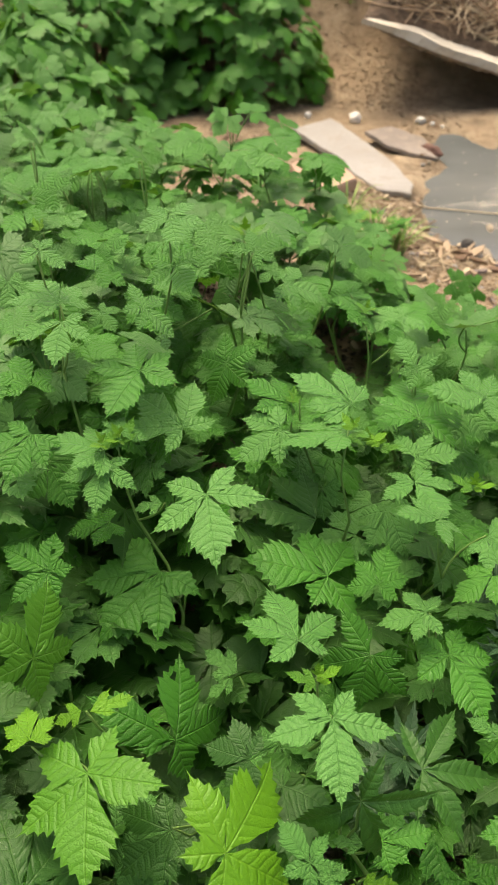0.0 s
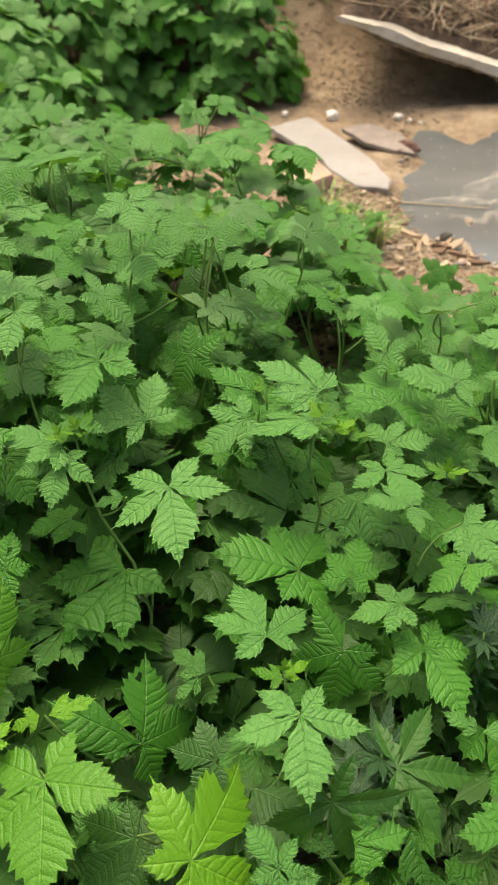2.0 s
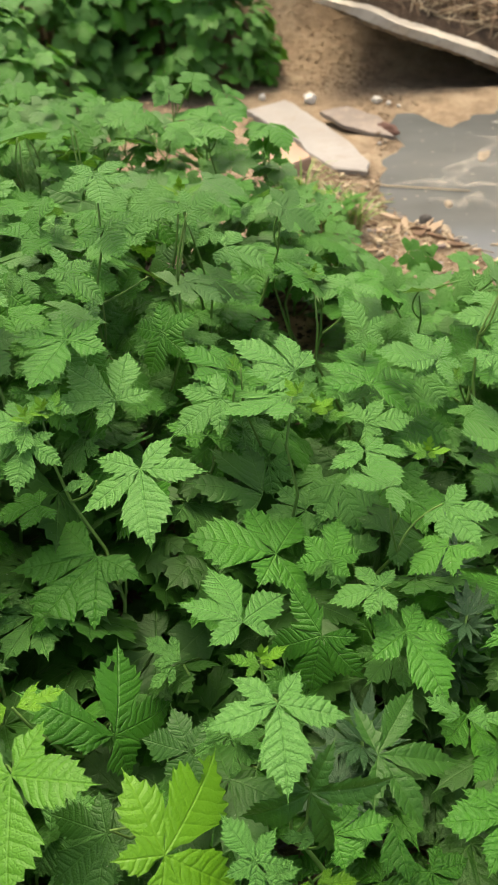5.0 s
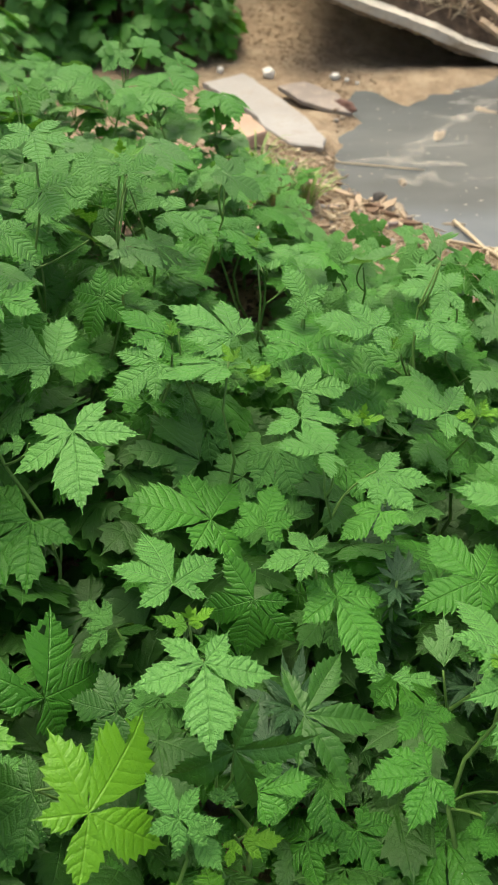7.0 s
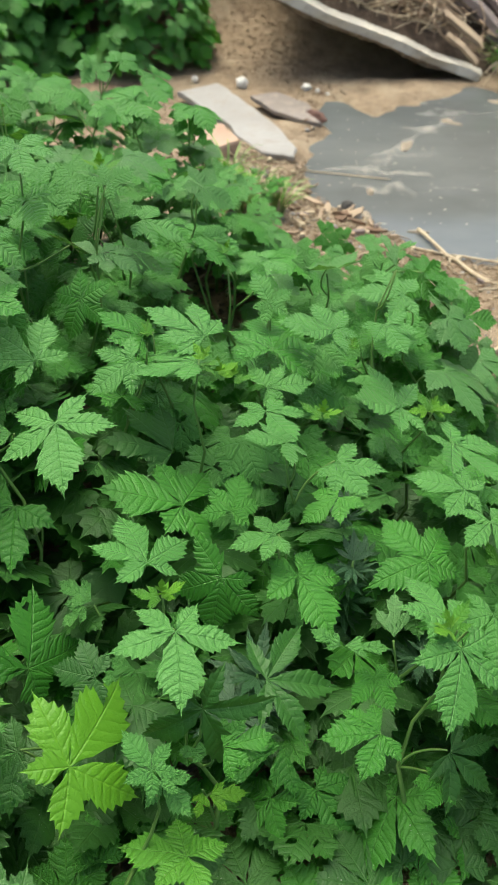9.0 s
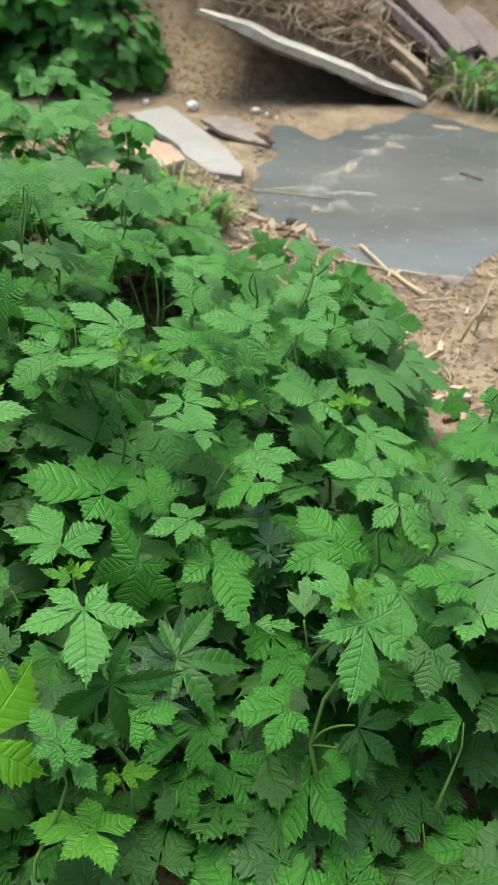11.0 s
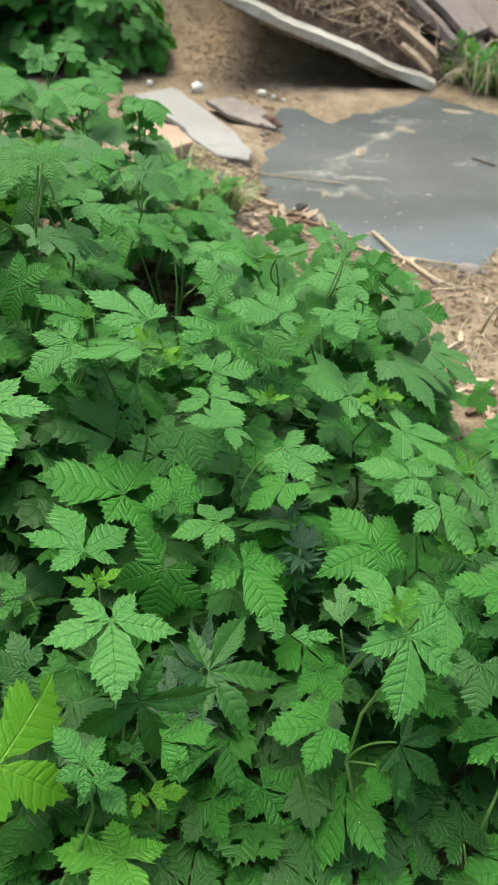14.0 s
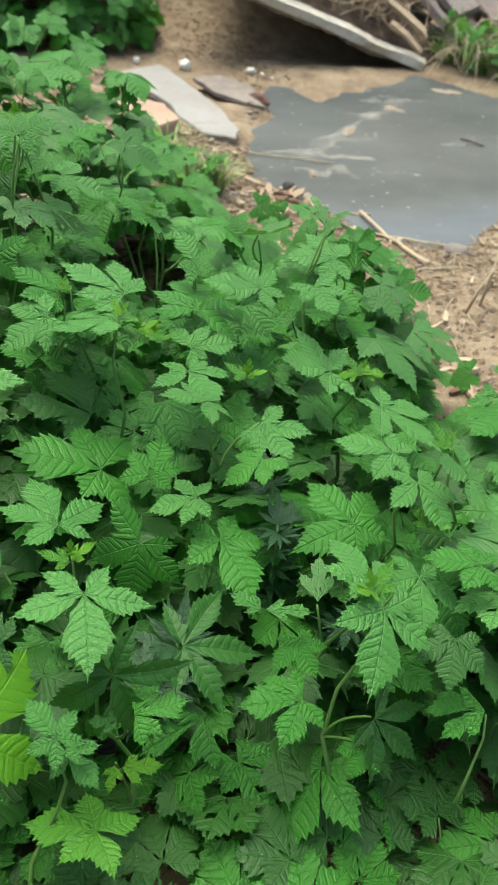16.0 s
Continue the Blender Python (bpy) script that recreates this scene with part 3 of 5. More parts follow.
hero(0.290, 0.329, 0.280, -3, -15, 172, 0.050, "young", 0.17, (66, 0.85), (-65, 0.74), (130, 0.51), (-124, 0.53))
hero(0.328, 0.320, 0.300, 6, 6, 72, 0.043, "mid", 0.21, (64, 0.76), (-61, 0.73), (124, 0.58), (-118, 0.58))
hero(0.258, 0.393, 0.268, 19, -3, 37, 0.054, "mid", 0.28, (75, 1.0), (-72, 0.89), (145, 0.58), (-145, 0.66))
hero(0.218, 0.328, 0.258, 20, 1, -10, 0.041, "dull", 0.20, (30, 0.65), (-27, 0.67))
hero(0.176, 0.312, 0.273, 2, 10, -93, 0.036, "young", 0.20, (26, 0.52), (-26, 0.52))
hero(0.173, 0.313, 0.272, 11, -12, 54, 0.026, "young", 0.20, (41, 0.47), (-41, 0.49))
hero(0.295, 0.438, 0.301, 7, -5, 64, 0.050, "young", 0.21, (75, 0.73), (-71, 0.66), (142, 0.51), (-126, 0.53))
hero(0.302, 0.396, 0.308, -5, -12, -159, 0.051, "young", 0.19, (61, 0.8), (-68, 0.85), (118, 0.58), (-131, 0.58))
hero(0.338, 0.388, 0.319, 33, -14, 85, 0.044, "young", -0.06, (73, 0.77), (-74, 0.92), (141, 0.58), (-145, 0.58))
hero(0.301, 0.498, 0.300, -9, -16, -136, 0.070, "young", -0.01, (61, 0.89), (-61, 0.78), (121, 0.64), (-126, 0.4))
hero(0.265, 0.543, 0.305, 21, -10, 100, 0.061, "young", -0.09, (60, 0.73), (-64, 0.91), (116, 0.58), (-133, 0.78))
hero(0.292, 0.537, 0.304, 6, 19, -76, 0.027, "lime", 0.19, (35, 0.61), (-37, 0.56))
hero(0.289, 0.538, 0.303, 7, -19, 83, 0.019, "lime", 0.18, (42, 0.6), (-42, 0.62))
hero(0.292, 0.675, 0.343, 7, -13, 92, 0.056, "young", 0.12, (57, 0.75), (-60, 0.88), (110, 0.58), (-127, 0.65))
hero(0.253, 0.597, 0.359, -7, 3, -163, 0.045, "young", 0.09, (53, 0.81), (-52, 0.65), (107, 0.74), (-100, 0.58))
hero(0.201, 0.571, 0.371, 11, -11, 110, 0.043, "young", -0.00, (76, 0.77), (-72, 0.78), (145, 0.58), (-138, 0.7))
hero(0.350, 0.693, 0.304, -22, -0, -157, 0.048, "dull", 0.18, (48, 0.94), (-39, 0.83), (107, 0.65), (-74, 0.58))
hero(0.341, 0.645, 0.270, -15, -6, -104, 0.072, "dull", 0.23, (41, 1.01), (-49, 1.04), (79, 0.58), (-116, 0.64))
hero(0.406, 0.713, 0.234, -5, -1, -129, 0.073, "dull", 0.21, (43, 0.83), (-44, 0.78), (82, 0.58), (-73, 0.67))
hero(0.233, 0.767, 0.320, 18, -13, -128, 0.052, "dull", -0.23, (76, 1.02), (-74, 1.08), (145, 0.58), (-144, 0.58))
hero(0.272, 0.654, 0.385, 32, -3, 10, 0.044, "dull", 0.18, (18, 0.49), (-18, 0.64))
hero(0.325, 0.249, 0.231, -3, -4, 75, 0.044, "mid", 0.23, (33, 0.92), (-23, 0.85), (61, 0.58), (-43, 0.58))
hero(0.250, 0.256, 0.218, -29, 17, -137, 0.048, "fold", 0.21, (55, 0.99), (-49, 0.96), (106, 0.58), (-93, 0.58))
hero(0.242, 0.243, 0.204, -13, -8, 149, 0.024, "mid", 0.19, (56, 0.89), (-56, 0.91), (109, 0.58), (-109, 0.58))
hero(0.335, 0.258, 0.111, 17, -13, 142, 0.038, "dark", 0.11, (64, 0.9), (-68, 0.96), (124, 0.58), (-132, 0.58))
hero(0.302, 0.279, 0.274, -18, -4, 161, 0.037, "dark", 0.21, (55, 0.88), (-52, 0.91), (105, 0.58), (-101, 0.58))
leaf(-0.170, 0.882, 0.444, -11, -22, -25, 0.045, "mid", "broad", 1)
leaf(-0.065, 1.192, 0.345, 32, 19, 40, 0.061, "mid", "broad", 1)
leaf(0.118, 0.730, 0.355, 36, 3, 88, 0.044, "mid", "broad", 1)
leaf(0.213, 0.838, 0.293, 13, -5, 136, 0.058, "mid", "broad", 1)
leaf(0.498, 0.724, 0.168, -41, -20, 85, 0.034, "mid", "broad", 1)
leaf(0.195, 0.994, 0.244, 38, -5, 104, 0.054, "mid", "broad", 1)
leaf(0.271, 0.998, 0.242, -27, 41, -106, 0.034, "mid", "broad", 1)
leaf(0.108, 0.794, 0.343, 13, -10, 38, 0.034, "mid", "five", 3)
leaf(-0.142, 0.699, 0.421, -4, 18, -42, 0.038, "mid", "broad", 1)
leaf(-0.128, 0.719, 0.428, -8, -42, 53, 0.034, "mid", "broad", 1)
leaf(-0.192, 0.802, 0.453, 8, -37, 65, 0.034, "mid", "broad", 1)
leaf(-0.223, 0.869, 0.479, 30, 55, 41, 0.033, "mid", "broad", 1)
leaf(-0.121, 0.928, 0.438, 20, 42, 39, 0.036, "mid", "broad", 1)
leaf(-0.001, 1.103, 0.362, 4, -20, 154, 0.034, "mid", "broad", 1)
leaf(0.031, 1.186, 0.370, -2, 5, -139, 0.056, "mid", "broad", 1)
leaf(0.103, 1.173, 0.347, -2, -8, -152, 0.059, "mid", "five", 3)
leaf(-0.032, 1.170, 0.395, 30, 42, 23, 0.034, "mid", "broad", 1)
leaf(0.022, 0.724, 0.364, -30, 3, -96, 0.042, "dark", "five", 0)
leaf(-0.033, 0.694, 0.385, 22, -40, -160, 0.041, "dark", "broad", 0)
leaf(0.020, 1.124, 0.371, -5, -12, 103, 0.070, "mid", "broad", 1)
leaf(0.025, 1.125, 0.368, -22, 5, -134, 0.049, "mid", "five", 1)
leaf(-0.072, 1.144, 0.377, 0, -15, 119, 0.056, "mid", "five", 1)
leaf(-0.028, 1.174, 0.400, -23, -16, 150, 0.039, "young", "five", 1)
leaf(0.001, 1.191, 0.399, 11, 18, -35, 0.039, "mid", "five", 1)
leaf(0.046, 1.247, 0.366, -27, 0, -129, 0.051, "mid", "slim", 1)
leaf(0.092, 1.169, 0.339, -19, 7, -143, 0.045, "mid", "five", 3)
leaf(0.028, 0.913, 0.364, -4, 15, -66, 0.052, "mid", "slim", 3)
leaf(-0.001, 0.727, 0.436, 35, 3, 129, 0.034, "young", "slim", 1)
leaf(0.211, 0.876, 0.286, 17, 33, 18, 0.037, "young", "broad", 1)
leaf(0.300, 0.969, 0.227, -3, -27, 146, 0.036, "young", "broad", 1)
leaf(0.293, 0.785, 0.307, -36, -52, 78, 0.034, "young", "broad", 3)
leaf(0.164, 0.750, 0.321, 21, -31, 132, 0.033, "mid", "broad", 1)
leaf(0.055, 0.772, 0.366, 5, 13, -132, 0.038, "mid", "slim", 3)
leaf(-0.015, 0.720, 0.381, -36, -52, 95, 0.034, "dark", "broad", 1)
leaf(0.218, 0.806, 0.296, -24, -57, 73, 0.034, "young", "broad", 1)
leaf(0.314, 1.023, 0.219, -40, -49, 104, 0.034, "mid", "broad", 3)
leaf(0.297, 0.781, 0.303, 26, -14, -165, 0.040, "young", "broad", 3)
shoot(0.046, 0.334, 0.305, 0.030)
shoot(-0.111, 0.492, 0.381, 0.026)
shoot(-0.205, 0.764, 0.426, 0.025)
shoot(0.096, 0.528, 0.352, 0.030)
shoot(-0.100, 0.502, 0.378, 0.030)
shoot(0.038, 0.571, 0.364, 0.022)
shoot(-0.003, 0.720, 0.445, 0.030)
shoot(0.118, 0.727, 0.359, 0.020)
shoot(0.183, 0.501, 0.328, 0.030)
shoot(0.293, 0.541, 0.300, 0.030)
shoot(0.306, 0.367, 0.289, 0.030)
shoot(0.332, 0.424, 0.316, 0.030)
shoot(0.223, 0.584, 0.339, 0.020)
shoot(0.084, 0.528, 0.367, 0.025)
shoot(0.110, 0.539, 0.340, 0.025)
shoot(0.244, 0.301, 0.299, 0.035)


# ---------- the patch of plants ----------
PATCH = [(-0.75, -0.1), (0.75, -0.1), (0.74, 0.34), (0.65, 0.55), (0.54, 0.67), (0.46, 0.79), (0.41, 0.92), (0.355, 1.07), (0.215, 1.19), (0.06, 1.29), (-0.1, 1.36), (-0.3, 1.5), (-0.55, 1.7), (-0.95, 1.9)]


def in_patch(x, y):
    inside = False
    for (ax, ay), (bx, by) in zip(PATCH, PATCH[1:] + PATCH[:1]):
        if (ay > y) != (by > y) and x < ax + (y - ay) / (by - ay) * (bx - ax):
            inside = not inside
    return inside


def edge_distance(x, y):
    best = 9.0
    for (ax, ay), (bx, by) in zip(PATCH[1:], PATCH[2:]):
        dx, dy = bx - ax, by - ay
        t = min(1.0, max(0.0, ((x - ax) * dx + (y - ay) * dy) / (dx * dx + dy * dy)))
        best = min(best, math.hypot(x - ax - t * dx, y - ay - t * dy))
    return best


PLACED = list(LEAVES)


def canopy(x, y):
    """Height of the top of the foliage, carried on from the placed leaves."""
    w = h = 0.0
    for p, *_ in PLACED:
        d = 1.0 / ((p.x - x) ** 2 + (p.y - y) ** 2 + 0.0009) ** 1.5
        w += d
        h += d * p.z
    h /= w
    out = smooth(0.12, 0.0, edge_distance(x, y))
    if x > 0.09 and y < 0.25:
        h = min(h, 0.15)
    return h - 0.05 * out - 0.085 * smooth(0.08, 0.21, x) * smooth(0.99, 1.12, y)


def crowded(q, reach):
    """True where a new leaf at q would hide a placed leaf from the camera."""
    for p, rot, size, *_ in PLACED:
        middle = p + rot.to_matrix() @ Vector((0, 0.4 * size, 0))
        d = q - middle
        # how far in front of that leaf, along the line to the camera
        way = Vector((0.07 - p.x, -p.y, 0.74 - p.z)).normalized()
        up = d.dot(way)
        flat = (d - up * way).length
        if flat < reach * size + (0.034 if p.y < 0.34 else 0.026 if p.y < 0.6 else 0.016) and up > -0.018:
            return True
    return False


# gaps fitted to the camera's view, where soil shows between the plants
VIEW_GAPS = [(-0.07, 1.36, 0.03), (0.09, 1.235, 0.03), (0.14, 1.2, 0.035), (0.167, 1.09, 0.025), (0.145, 1.14, 0.025), (-0.088, 0.586, 0.02),
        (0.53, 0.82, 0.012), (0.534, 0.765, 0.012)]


def in_view_gap(q):
    """True where a leaf would block the camera's line of sight to a gap."""
    for x, y, reach in VIEW_GAPS:
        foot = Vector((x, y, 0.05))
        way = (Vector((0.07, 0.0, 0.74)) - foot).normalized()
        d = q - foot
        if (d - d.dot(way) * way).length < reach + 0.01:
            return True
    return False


def fill_leaves():
    rnd = random.Random(11)
    tones = ["dark"] * 3 + ["mid"] * 4 + ["young"] * 2
    count = 0
    for k in range(42000):
        x, y = rnd.uniform(-0.75, 0.72), -0.09 + 1.69 * rnd.random() ** 1.1
        if not in_patch(x, y):
            continue
        if x < -0.23 - 0.32 * y or x > 0.43 + 0.32 * y:
            continue
        depth = rnd.random() ** 1.1 * 0.2
        top = canopy(x, y)
        z = max(top - depth, ground_height(x, y) + 0.05)
        q = Vector((x, y, z))
        if crowded(q, 0.85) or in_view_gap(q):
            continue
        near = any((p - q).length < (0.0215 if y > 0.55 else 0.027) for p, *_ in LEAVES)
        if near:
            continue
        yaw = rnd.gauss(180, 75)
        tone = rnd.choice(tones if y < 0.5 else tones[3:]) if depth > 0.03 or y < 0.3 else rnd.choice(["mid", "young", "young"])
        # deep leaves coloured darker in place of shade; front ones darker too
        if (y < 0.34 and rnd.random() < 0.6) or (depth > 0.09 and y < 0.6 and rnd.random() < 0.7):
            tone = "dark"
        elif depth < 0.06 and rnd.random() < 0.18:
            tone = "dull"
        shape = rnd.choice(["five", "five", "broad", "broad", "seven", "slim"])
        size = rnd.uniform(0.042, 0.068) * (0.8 if tone == "young" else 1.0) * (0.82 if y > 0.55 else 1.0)
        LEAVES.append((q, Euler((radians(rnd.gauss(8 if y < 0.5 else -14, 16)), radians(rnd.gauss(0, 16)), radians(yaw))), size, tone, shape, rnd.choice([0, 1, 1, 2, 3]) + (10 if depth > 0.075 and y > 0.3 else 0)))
        count += 1
        if count > 3150:
            break


fill_leaves()


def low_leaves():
    """The layer close to the soil; mostly dark tones put its shade into the colour."""
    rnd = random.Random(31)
    low = []
    for k in range(9000):
        x, y = rnd.uniform(-0.62, 0.72), -0.09 + 1.29 * rnd.random() ** 1.5
        if not in_patch(x, y) or x < -0.25 - 0.32 * y or x > 0.42 + 0.3 * y:
            continue
        q = Vector((x, y, ground_height(x, y) + (rnd.uniform(0.03, 0.075) if y > 0.3 else rnd.uniform(0.012, 0.05))))
        if q.z > canopy(x, y) - (0.04 if y > 0.25 else 0.0) or in_view_gap(q) or (y > 0.3 and crowded(q, 0.7)) or any((p - q).length < (0.027 if y < 0.3 else 0.034) for p in low):
            continue
        low.append(q)
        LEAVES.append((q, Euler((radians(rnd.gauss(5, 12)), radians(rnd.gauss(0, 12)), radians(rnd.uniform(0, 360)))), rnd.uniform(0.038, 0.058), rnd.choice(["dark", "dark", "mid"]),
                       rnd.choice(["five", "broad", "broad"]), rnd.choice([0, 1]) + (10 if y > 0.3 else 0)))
        if len(low) > 800:
            break


low_leaves()


def outer_leaves():
    """The rest of the patch, where it spreads to both sides."""
    rnd = random.Random(47)
    made = 0
    for k in range(9000):
        x, y = rnd.uniform(-0.95, 0.75), rnd.uniform(-0.1, 1.8)
        if not in_patch(x, y) or (-0.23 - 0.32 * y <= x <= 0.43 + 0.32 * y):
            continue
        q = Vector((x, y, max(canopy(x, y) - rnd.random() ** 2 * 0.13, ground_height(x, y) + 0.05)))
        if any((p - q).length < 0.034 for p, *_ in LEAVES):
            continue
        made += 1
        tone = rnd.choice(["dark", "mid", "mid", "mid", "young"])
        LEAVES.append((q, Euler((radians(rnd.gauss(-10, 16)), radians(rnd.gauss(0, 16)), radians(rnd.gauss(180, 75)))), rnd.uniform(0.045, 0.07), tone, rnd.choice(["five", "broad"]), rnd.choice([11, 13])))
        if made > 420:
            break


outer_leaves()


def build_patch():
    rnd = random.Random(5)
    roots = []
    for k in range(4000):
        x, y = rnd.uniform(-0.8, 0.78), rnd.uniform(-0.08, 1.75)
        if in_patch(x, y) and all((x - a) ** 2 + (y - b) ** 2 > 0.075 ** 2 for a, b in roots):
            roots.append((x, y))
    groups = {}
    for item in LEAVES:
        p, rot = item[0], item[1]
        back = p - (rot.to_matrix() @ Vector((0, 0.03, 0)))
        i = min(range(len(roots)), key=lambda k: (roots[k][0] - back.x) ** 2 + (roots[k][1] - back.y) ** 2)
        groups.setdefault(i, []).append(item)
    for i, items in groups.items():
        x, y = roots[i]
        g = ground_height(x, y) - 0.004
        top = max(it[0].z for it in items)
        first = max(items, key=lambda it: it[0].z)
        plant = new("hop_plant")
        plant.location = (x, y, g)
        tall = top > 0.36
        tagged(plant, "tall leafy green hop vine with toothed lobed leaves" if tall else "low green hop vine with toothed lobed leaves", "plant", "hop plants")
        base = Vector((x, y, g))
        head = first[0] - base - first[1].to_matrix() @ Vector((0, 0.002, 0.006))
        spine = [Vector((0, 0, 0)).lerp(head, s / 7) + Vector((0.012 * math.sin(s * 1.3 + i), 0.012 * math.cos(s * 1.1 + 2 * i), 0)) * min(1, s / 2, (7 - s) / 2) for s in range(8)]
        pieces = [tube(spine, [0.0025 - 0.00024 * s for s in range(8)])]
        for p, rot, size, tone, shape, bent in items:
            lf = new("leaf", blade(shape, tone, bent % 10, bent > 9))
            lf.parent = plant
            lf.location = p - base
            lf.rotation_euler = rot
            lf.scale = (size, size, size)
            if shape == "bud":
                continue
            m = rot.to_matrix()
            want = p.z - base.z - rnd.uniform(0.035, 0.075)
            node = min(spine, key=lambda s: abs(s.z - want))
            end = p - base - m @ Vector((0, 0.002, 0.0015))
            if (end - node).length < 0.012 or (end - node).length > 0.062:
                continue
            # the leaf stalk leaves the vine steeply and bows into the blade
            hang = node.lerp(end, 0.55) + m @ Vector((0.08 * size * math.sin(40 * p.x), -0.3 * size, 0)) + Vector((0, 0, -0.006))
            pts = [node * (1 - u) ** 2 + hang * 2 * u * (1 - u) + end * u * u for u in (0, 0.15, 0.3, 0.45, 0.6, 0.75, 0.9, 1)]
            pieces.append(tube(pts, [0.0012, 0.0011, 0.0011, 0.001, 0.001, 0.001, 0.0009, 0.0009], 5))
        v, f = joined(pieces)
        mesh_object("stem", v, f, STEM, parent=plant)


build_patch()


# ---------- leafy bank behind ----------
def hop_bush(x, y, wide, tall, count, seed, z=None):
    rnd = random.Random(seed)
    bush = new("hop_bush")
    bush.location = (x, y, ground_height(x, y) - 0.01 if z is None else z)
    tagged(bush, "dense dark green hop bush on the sandy bank", "bush", "hop bushes")
    pieces = []
    for k in range(count):
        a = rnd.uniform(0, 2 * math.pi)
        r = rnd.random() ** 0.25
        hgt = rnd.random() ** 1.05
        keep = math.sqrt(max(0.05, 1 - hgt ** 2.4))
        p = Vector((math.cos(a) * r * wide * keep, math.sin(a) * r * wide * keep, 0.04 + tall * hgt * (1 - 0.25 * r)))
        p += Vector((noise.noise(p * 6 + Vector((seed, 0, 0))), noise.noise(p * 6 + Vector((0, seed, 0))), 0)) * 0.06
        out = Vector((p.x, p.y, 0.12))
        yaw = math.degrees(math.atan2(-out.x, out.y)) + rnd.gauss(0, 35)
        tone = rnd.choice(["young", "freshmid", "young"])
        lf = new("leaf", blade(rnd.choice(["five", "broad"]), tone, rnd.choice([1, 3]), True))
        lf.parent = bush
        lf.location = p
        lf.rotation_euler = (radians(rnd.gauss(-30, 16)), radians(rnd.gauss(0, 18)), radians(yaw))
        s = rnd.uniform(0.042, 0.066)
        lf.scale = (s, s, s)
        if k % 9 == 0:
            foot = Vector((p.x * 0.35, p.y * 0.35, -0.01))
            pieces.append(tube([foot, foot.lerp(p, 0.5) + Vector((0, 0, 0.04)), p], [0.004, 0.003, 0.0015], 5))
    v, f = joined(pieces)
    mesh_object("stem", v, f, TWIG, parent=bush)


for bx, by, wide, tall, count, seed in ((-0.06, 2.5, 0.26, 0.5, 520, 1), (-0.42, 2.4, 0.28, 0.45, 460, 2), (-0.85, 2.4, 0.32, 0.5, 200, 3), (-0.5, 2.0, 0.22, 0.32, 280, 4),
                                    (-0.85, 1.95, 0.28, 0.36, 130, 5), (-0.25, 2.85, 0.35, 0.6, 240, 6), (-0.75, 2.85, 0.35, 0.6, 120, 7)):
    hop_bush(bx, by, wide, tall, count, seed)


# ---------- slabs, boards and rubble ----------
def slab(name, outline, thick, material, label, category, lift=0.0, tilt=(0, 0), rough=0.004, seed=0):
    """A broken flat piece with a ragged rim, lying at its first corner's ground height."""
    cx = sum(p[0] for p in outline) / len(outline)
    cy = sum(p[1] for p in outline) / len(outline)
    rim = []
    for (ax, ay), (bx, by) in zip(outline, outline[1:] + outline[:1]):
        n = max(2, int(math.hypot(bx - ax, by - ay) / 0.02))
        for i in range(n):
            t = i / n
            x, y = ax + (bx - ax) * t, ay + (by - ay) * t
            j = rough if i else rough * 0.3
            rim.append((x - cx + j * noise.noise((x * 60, y * 60, seed)), y - cy + j * noise.noise((y * 60, x * 60, seed + 3.0))))
    bm = bmesh.new()
    low = [bm.verts.new((x * 0.985, y * 0.985, 0)) for x, y in rim]
    up = [bm.verts.new((x, y, thick * 0.8)) for x, y in rim]
    top = [bm.verts.new((x * 0.975, y * 0.975, thick + 0.15 * rough * noise.noise((x * 25, y * 25, seed)))) for x, y in rim]
    n = len(rim)
    for i in range(n):
        j = (i + 1) % n
        bm.faces.new((low[i], low[j], up[j], up[i]))
        bm.faces.new((up[i], up[j], top[j], top[i]))
    bm.faces.new(top)
    bm.faces.new(low[::-1])
    bmesh.ops.triangulate(bm, faces=[f for f in bm.faces if len(f.verts) > 4])
    me = bpy.data.meshes.new(name)
    bm.to_mesh(me)
    bm.free()
    me.materials.append(material)
    ob = new(name, me)
    ob.matrix_world = pose(cx, cy, ground_height(cx, cy) + lift, tilt[0], tilt[1], 0)
    return tagged(ob, label, category)


slab("plaster_slab", [(0.105, 2.11), (0.208, 2.19), (0.237, 2.135), (0.33, 1.911), (0.361, 1.776), (0.348, 1.729), (0.278, 1.75), (0.233, 1.835), (0.215, 1.913)], 0.013, PLASTER,
     "pale cream broken plaster slab lying on sandy soil", "slab", 0.0, (0, 1.0), 0.006, 1)
slab("stone_slab", [(0.285, 2.076), (0.352, 2.113), (0.424, 2.056), (0.445, 1.94), (0.39, 1.957), (0.332, 1.991)], 0.01, SLATE,
     "thin grey brown stone slab with a broken edge", "slab", 0.006, (3, 3), 0.012, 2)
slab("rubble_block", [(0.09, 1.79), (0.138, 1.82), (0.2, 1.785), (0.225, 1.7), (0.16, 1.655), (0.106, 1.69)], 0.026, BRICK, "pinkish broken block half hidden behind leaves", "rubble", -0.006, (2, -3), 0.01, 3)


